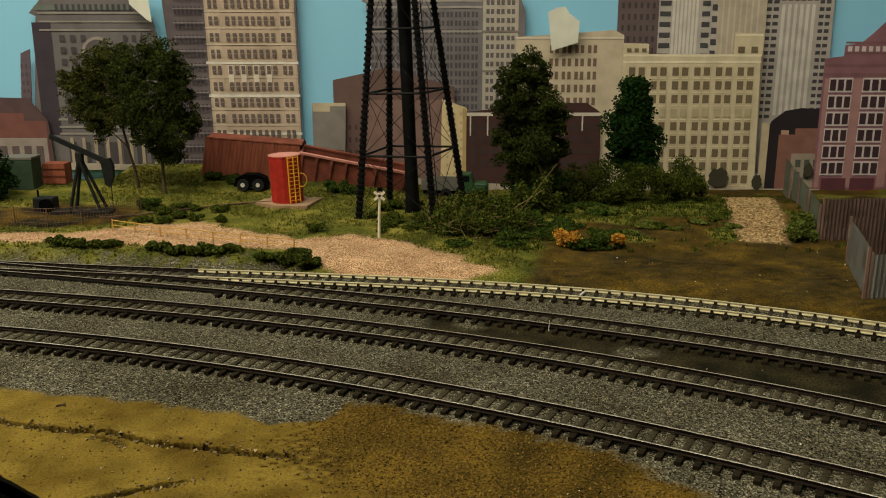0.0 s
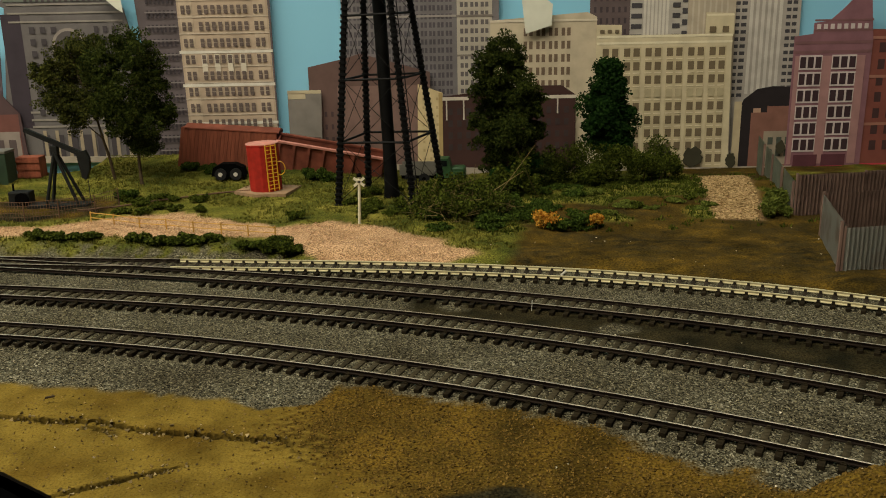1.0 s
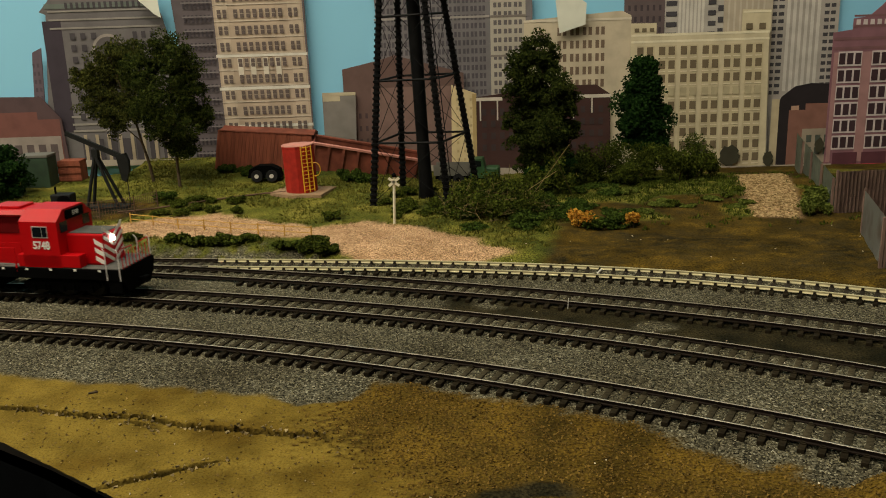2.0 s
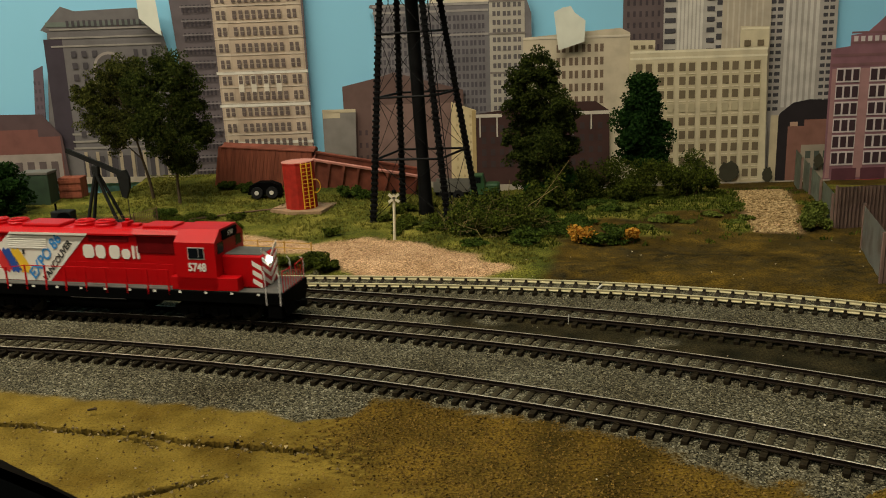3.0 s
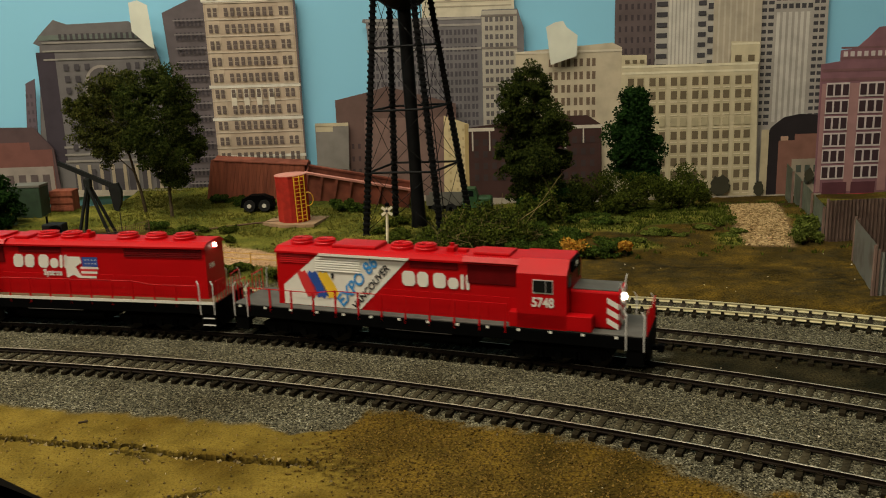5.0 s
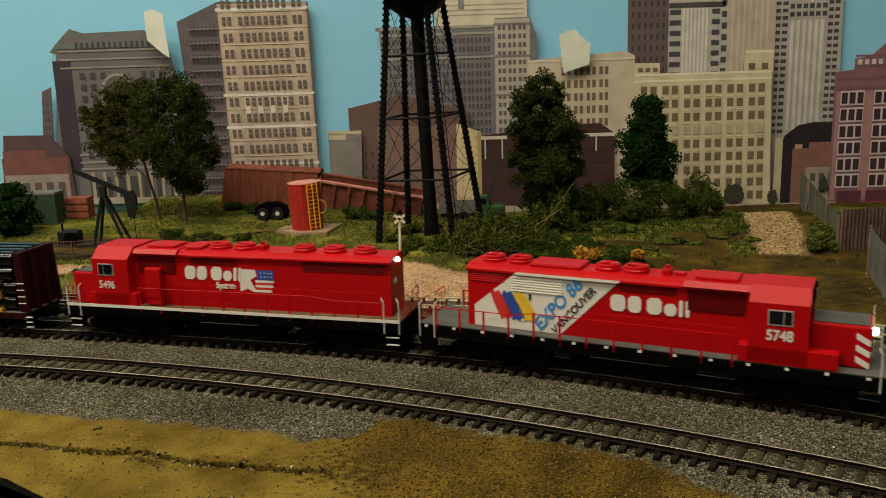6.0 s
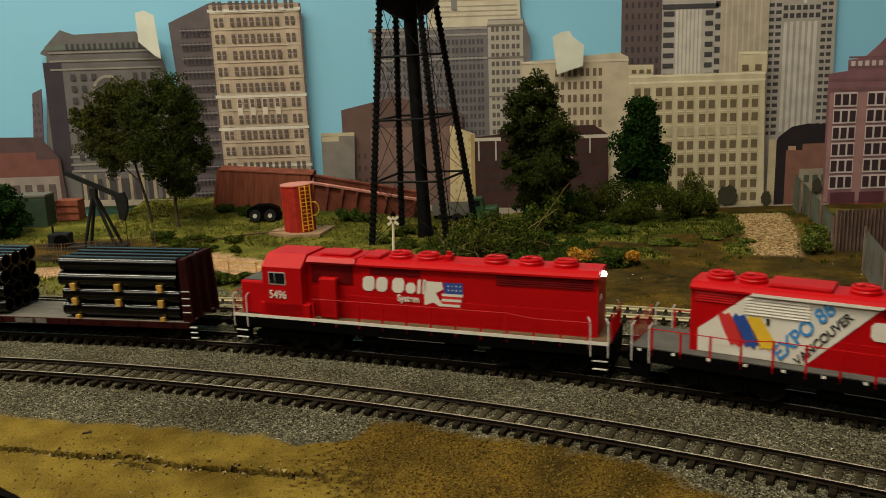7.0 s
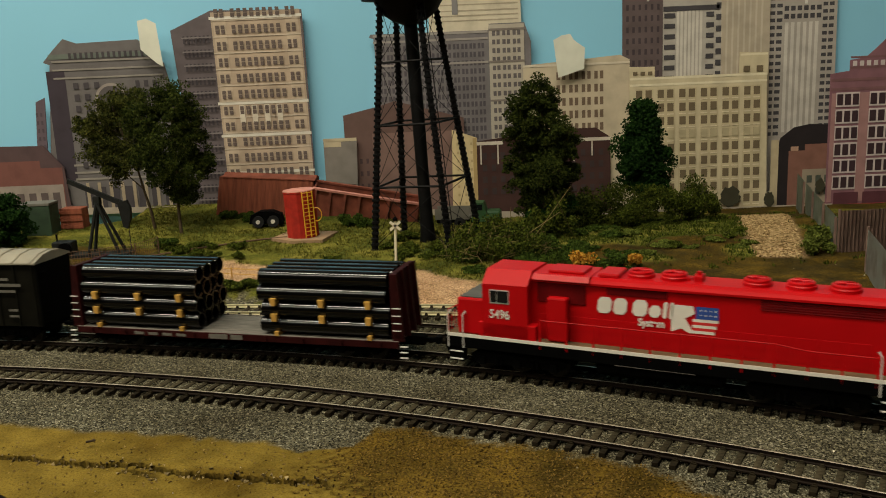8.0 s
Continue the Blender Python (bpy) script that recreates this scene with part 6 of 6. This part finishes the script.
# the thin brown fence round the pump jack
wf = thing("wire_fence", "thin rusty brown wire fence round the pump jack", "fence")
run = [(-0.372, 0.690), (-0.345, 0.684), (-0.318, 0.682), (-0.292, 0.686), (-0.268, 0.700), (-0.256, 0.722)]
for a in run:
    part("post", rod(B(), (*a, height(*a) - 0.001), (*a, height(*a) + 0.0155), 0.0006, 6), RUST_PIPE, wf)
for a, b in zip(run, run[1:]):
    bm = B()
    for dz in (0.003, 0.006, 0.009, 0.012, 0.015):
        rod(bm, (*a, height(*a) + dz), (*b, height(*b) + dz), 0.0002, 4)
    for k in range(1, 12):
        p = (a[0] + (b[0] - a[0]) * k / 12, a[1] + (b[1] - a[1]) * k / 12)
        rod(bm, (*p, height(*p)), (*p, height(*p) + 0.015), 0.0002, 4)
    tagged(part("wire_panel", bm, RUST_PIPE, wf), kind="stuff")

# wrecked boxcar and gondola
wreck = thing("wrecked_boxcar", "derelict red-brown plank boxcar body leaning in the grass", "boxcar body", pose(-0.188, 0.868, 0.029, 0, 4.5, 0))
part("core", box(B(), -0.0465, 0.0465, -0.0145, 0.0145, -0.0195, 0.0185, 0.0004), BROWN_STEEL, wreck)
for k in range(26):
    xx = -0.0462 + k * 0.00357
    part("plank", prism(B(), [(xx - 0.004, -0.0200), (xx - 0.0007, -0.0200), (xx + 0.0032, 0.0188), (xx - 0.0002, 0.0188)], "y", -0.0152 - 0.0003 * (k % 3 == 0), -0.0144), BROWN_PLANK, wreck)
part("roof", prism(B(), [(-0.0160, 0.0180), (0, 0.0215), (0.0160, 0.0180)], "x", -0.044, 0.048), BROWN_STEEL, wreck)
part("end_wall", box(B(), 0.0465, 0.0480, -0.0140, 0.0140, -0.0190, 0.0180, 0.0003), MAROON, wreck)
gon = thing("wrecked_gondola", "derelict red-brown gondola car tilted nose down with ribbed sides", "gondola body", pose(-0.090, 0.858, 0.0155, 8, 11.5, 4))
bm = B()
box(bm, -0.053, 0.053, -0.0135, -0.0120, -0.015, 0.013)
box(bm, -0.053, 0.053, 0.0120, 0.0135, -0.015, 0.013)
box(bm, -0.053, 0.053, -0.0120, 0.0120, -0.015, -0.0125)
box(bm, -0.053, -0.0515, -0.0120, 0.0120, -0.0125, 0.013)
box(bm, 0.0515, 0.053, -0.0120, 0.0120, -0.0125, 0.013)
part("body", bm, BROWN_STEEL, gon)
for s in (-1, 1):
    part("top_chord", box(B(), -0.054, 0.054, min(s * 0.0115, s * 0.0155), max(s * 0.0115, s * 0.0155), 0.0125, 0.0148, 0.0003), SHED_TOP if s < 0 else BROWN_STEEL, gon)
    for k in range(8):
        xx = -0.0505 + k * 0.0144
        part("side_rib", prism(B(), [(xx - 0.0013, -0.016), (xx + 0.0013, -0.016), (xx + 0.0013, 0.0125), (xx - 0.0013, 0.0125)], "y", s * 0.0130, s * 0.0156), BROWN_STEEL, gon)
wb = thing("loose_bogie", "black loose wheel truck with pale wheel faces", "wheel truck", on_ground(-0.179, 0.805))
part("side_frame", prism(B(), [(-0.016, 0.004), (-0.014, 0.012), (-0.006, 0.0155), (0.006, 0.0155), (0.014, 0.012), (0.016, 0.004)], "y", -0.006, 0.006), BLACK, wb)
for xx in (-0.0070, 0.0070):
    w = part("wheel", rod(B(), (xx, -0.0085, 0.0060), (xx, 0.0085, 0.0060), 0.0054, 20), TYRE, wb)
    part("hub", rod(B(), (xx, -0.0092, 0.0060), (xx, -0.0086, 0.0060), 0.0020, 14), HUB, w, "pale wheel hub")

# old green truck
tk = thing("farm_truck", "old dark green model truck with a pale bed", "truck", on_ground(0.014, 0.838, -8))
part("bonnet", box(B(), 0.016, 0.030, -0.0075, 0.0075, 0.006, 0.0165, 0.0022), TRUCK_GREEN, tk)
cabp = part("cab", prism(B(), [(0.002, 0.006), (0.016, 0.006), (0.016, 0.0165), (0.0135, 0.0245), (0.003, 0.0245), (0.002, 0.0165)], "y", -0.0085, 0.0085), TRUCK_GREEN, tk)
part("side_window", box(B(), 0.0045, 0.0125, -0.0088, -0.0085, 0.0172, 0.0228), GLASS, cabp)
part("chassis", box(B(), -0.033, 0.030, -0.005, 0.005, 0.0045, 0.0075), BLACK, tk)
part("bed", box(B(), -0.034, 0.0, -0.0095, 0.0095, 0.0085, 0.0105), GREY_PRINT, tk, "pale worn bed")
for s in (-1, 1):
    part("bed_side", box(B(), -0.034, 0.0, min(s * 0.0090, s * 0.0098), max(s * 0.0090, s * 0.0098), 0.0105, 0.0190), GREY_PRINT, tk)
    for xx in (0.022, -0.010, -0.024):
        w = part("wheel", rod(B(), (xx, s * 0.0065, 0.0052), (xx, s * 0.0098, 0.0052), 0.0054, 18), TYRE, tk)
        part("hub", rod(B(), (xx, s * 0.0098, 0.0052), (xx, s * 0.0101, 0.0052), 0.0020, 12), BLACK, w)
    part("fender", prism(B(), [(0.0145, 0.009), (0.0165, 0.0125), (0.0260, 0.0125), (0.0300, 0.009)], "y", s * 0.0070, s * 0.0105), TRUCK_GREEN, tk)

# crossing sign
cs = thing("crossing_sign", "white railway crossbuck sign on a post", "sign", on_ground(-0.0485, 0.640, 0, -0.001))
part("post", rod(B(), (0, 0, 0), (0.0012, 0, 0.0385), 0.0011, 10), POST_WHITE, cs)
for a in (-38, 38):
    part("blade", box(B(), -0.0050, 0.0050, -0.0016, -0.0011, -0.0010, 0.0010, 0.0, pose(0.0010, 0, 0.0335, 0, a, 0)), POST_WHITE, cs)
part("cap", lathe(B(), 0.0012, 0, [(0.0018, 0.0370), (0.0018, 0.0390), (0.0005, 0.0400)], 10), BLACK, cs)

# rail fence along the dirt road
rf = thing("rail_fence", "low yellow-brown rail fence along the dirt road", "fence")
run = [(-0.262, 0.672), (-0.240, 0.660), (-0.217, 0.649), (-0.194, 0.639), (-0.171, 0.628), (-0.148, 0.617), (-0.127, 0.609), (-0.106, 0.600)]
for a in run:
    part("post", rod(B(), (*a, height(*a) - 0.001), (*a, height(*a) + 0.0085), 0.0005, 6), WOOD_STRIP, rf)
for a, b in zip(run, run[1:]):
    for dz in (0.0035, 0.0075):
        part("rail", rod(B(), (*a, height(*a) + dz), (*b, height(*b) + dz), 0.00035, 5), WOOD_STRIP, rf)


# corrugated fences
def corrugated(label, a, b, z0, tall, material, pitch=0.0022, amp=0.0006, back=None):
    t = thing("corrugated_fence", label, "fence", group="corrugated fences")
    a, b = Vector(a), Vector(b)
    d = (b - a).normalized()
    n = Vector((-d.y, d.x))
    length = (b - a).length
    panels = max(1, round(length / 0.065))
    for p in range(panels):
        bm = B()
        s0, s1 = length * p / panels, length * (p + 1) / panels - 0.0004
        k = max(4, int((s1 - s0) / (pitch / 6)))
        lower, upper = [], []
        for i in range(k + 1):
            s = s0 + (s1 - s0) * i / k
            q = a + d * s + n * (amp * math.sin(2 * math.pi * s / pitch) + (0.0007 if p % 2 else 0))
            lower.append(bm.verts.new((q.x, q.y, z0 - 0.004)))
            upper.append(bm.verts.new((q.x, q.y, z0 + tall + (0.0008 if p % 2 else 0))))
        for i in range(k):
            bm.faces.new((lower[i], lower[i + 1], upper[i + 1], upper[i]))
        bmesh.ops.solidify(bm, geom=bm.faces[:], thickness=0.0003)
        part("panel", bm, material, t, smooth=False)
        q = a + d * s0 + n * 0.0016
        part("post", box(B(), q.x - 0.0008, q.x + 0.0008, q.y - 0.0008, q.y + 0.0008, z0 - 0.004, z0 + tall + 0.001), CORR_RUST, t)
    return t


corrugated("grey corrugated iron fence facing the tracks", (0.2516, 0.4901), (0.4206, 0.5131), -0.002, 0.0300, CORRUGATED, 0.0030, 0.0008)
corrugated("flat grey sheet fence running back from the tracks", (0.2506, 0.4911), (0.2755, 0.5727), -0.002, 0.0330, CORRUGATED, 0.02, 0.0001)
corrugated("rusty corrugated fence behind the yard", (0.2775, 0.5745), (0.430, 0.600), 0.0, 0.0310, CORR_RUST, 0.0030, 0.0008)
corrugated("brown corrugated fence across the lot", (0.2835, 0.632), (0.450, 0.650), 0.0, 0.0330, CORR_RUST, 0.0030, 0.0008)
corrugated("grey-green board fence running to the backdrop", (0.2825, 0.634), (0.3480, 0.875), -0.004, 0.0310, FENCE_GREEN, 0.012, 0.0002)

# shed roof and crate at the field's edge
gs = thing("green_container", "dark green box with a pale cluttered lid", "container", on_ground(-0.398, 0.815))
part("body", box(B(), -0.014, 0.014, -0.010, 0.010, -0.002, 0.028, 0.0006), mat("dark_green_box", (0.02, 0.045, 0.02), 0.7, var=0.3), gs)
part("lid", box(B(), -0.0145, 0.0145, -0.0105, 0.0105, 0.028, 0.0305, 0.0004), GREY_PRINT, gs)
bc = thing("brown_crate", "brown wooden crate standing in the grass", "crate", on_ground(-0.374, 0.835))
part("crate", box(B(), -0.011, 0.011, -0.008, 0.008, -0.002, 0.020, 0.0004), BROWN_PLANK, bc)
for zz in (0.002, 0.009, 0.016):
    part("board", box(B(), -0.0113, 0.0113, -0.0088, -0.0081, zz - 0.0012, zz + 0.0018), BROWN_PLANK, bc)

# a ground throw on the bright siding and a small hoop by the rails
gt = thing("switch_stand", "small pale switch lever beside the bright rails", "switch stand", pose(0.0836, 0.503, -0.003))
part("lever_base", box(B(), -0.0022, 0.0022, -0.0016, 0.0016, 0, 0.0022, 0.0003), BLACK, gt)
part("lever", rod(B(), (-0.0005, 0, 0.002), (0.0022, -0.0005, 0.0048), 0.0008, 8), HUB, gt)
tw = thing("upright_wire", "tiny pale wire stub standing in the ballast", "wire", pose(0.0573, 0.4457, -0.003))
part("wire", rod(B(), (0, 0, 0), (0.0004, 0, 0.006), 0.0003, 6), HUB, tw)
wd = thing("wood_splinter", "dark splinter lying on the tan plaster", "splinter", pose(-0.1666, 0.350, -0.0030, 0, 0, 25))
part("splinter", box(B(), -0.0020, 0.0020, -0.0005, 0.0005, 0, 0.0009, 0.0002), BARK, wd)


# ---- what moves: the train runs along its track ----
TRAIN = [(0.0, -0.5115), (0.5, -0.4620), (1.0, -0.4125), (1.5, -0.3630), (3.0, -0.2124), (3.5, -0.1629), (4.0, -0.1130), (4.5, -0.0629), (6.0, 0.0902), (6.5, 0.1448), (7.0, 0.2027), (7.5, 0.2632), (8.0, 0.3265)]
FOLLOW = ((loco_a, 0.0, 0.070, 0), (loco_b, -0.2270, 0.066, 180), (flat, -0.4575, 0.074, 0), (car, -0.6600, 0.060, 0))


def travel(t):
    """Distance of the first locomotive's middle along the track, smooth through the table."""
    ks = TRAIN
    i = 0
    while i < len(ks) - 2 and t > ks[i + 1][0]:
        i += 1
    def slope(j):
        a, b = max(j - 1, 0), min(j + 1, len(ks) - 1)
        return (ks[b][1] - ks[a][1]) / (ks[b][0] - ks[a][0])
    (t0, s0), (t1, s1) = ks[i], ks[i + 1]
    h = t1 - t0
    u = (t - t0) / h
    return (2 * u ** 3 - 3 * u ** 2 + 1) * s0 + (u ** 3 - 2 * u ** 2 + u) * h * slope(i) + (-2 * u ** 3 + 3 * u ** 2) * s1 + (u ** 3 - u ** 2) * h * slope(i + 1)


ARC_X = np.linspace(-1.9, 1.2, 6201)
ARC_Y = np.array([main_line(float(v)) for v in ARC_X])
ARC_S = np.concatenate([[0.0], np.cumsum(np.hypot(np.diff(ARC_X), np.diff(ARC_Y)))])
ARC_S = ARC_S - np.interp(0.0, ARC_X, ARC_S)


def on_track(s):
    x = float(np.interp(s, ARC_S, ARC_X))
    return Vector((x, main_line(x), 0))


def car_pose(s, half, turn):
    a, b = on_track(s - half), on_track(s + half)
    c = (a + b) / 2
    return pose(c.x, c.y, 0.0002, 0, 0, math.degrees(math.atan2(b.y - a.y, b.x - a.x)) + turn)


def motions():
    times = [i * 0.25 for i in range(33)]
    for ob, back, half, turn in FOLLOW:
        walk(ob, [(t, car_pose(travel(t) + back, half, turn)) for t in times])
    heading = {ob: (-1 if turn else 1) for ob, _, _, turn in FOLLOW}
    quick = [i / 30 for i in range(241)]
    for o, x, r in WHEELS:
        d = heading[o.parent]
        walk(o, [(t, pose(x, 0, r, 0, math.degrees(d * (travel(t) - travel(0.0)) / r), 0)) for t in quick])


motions()
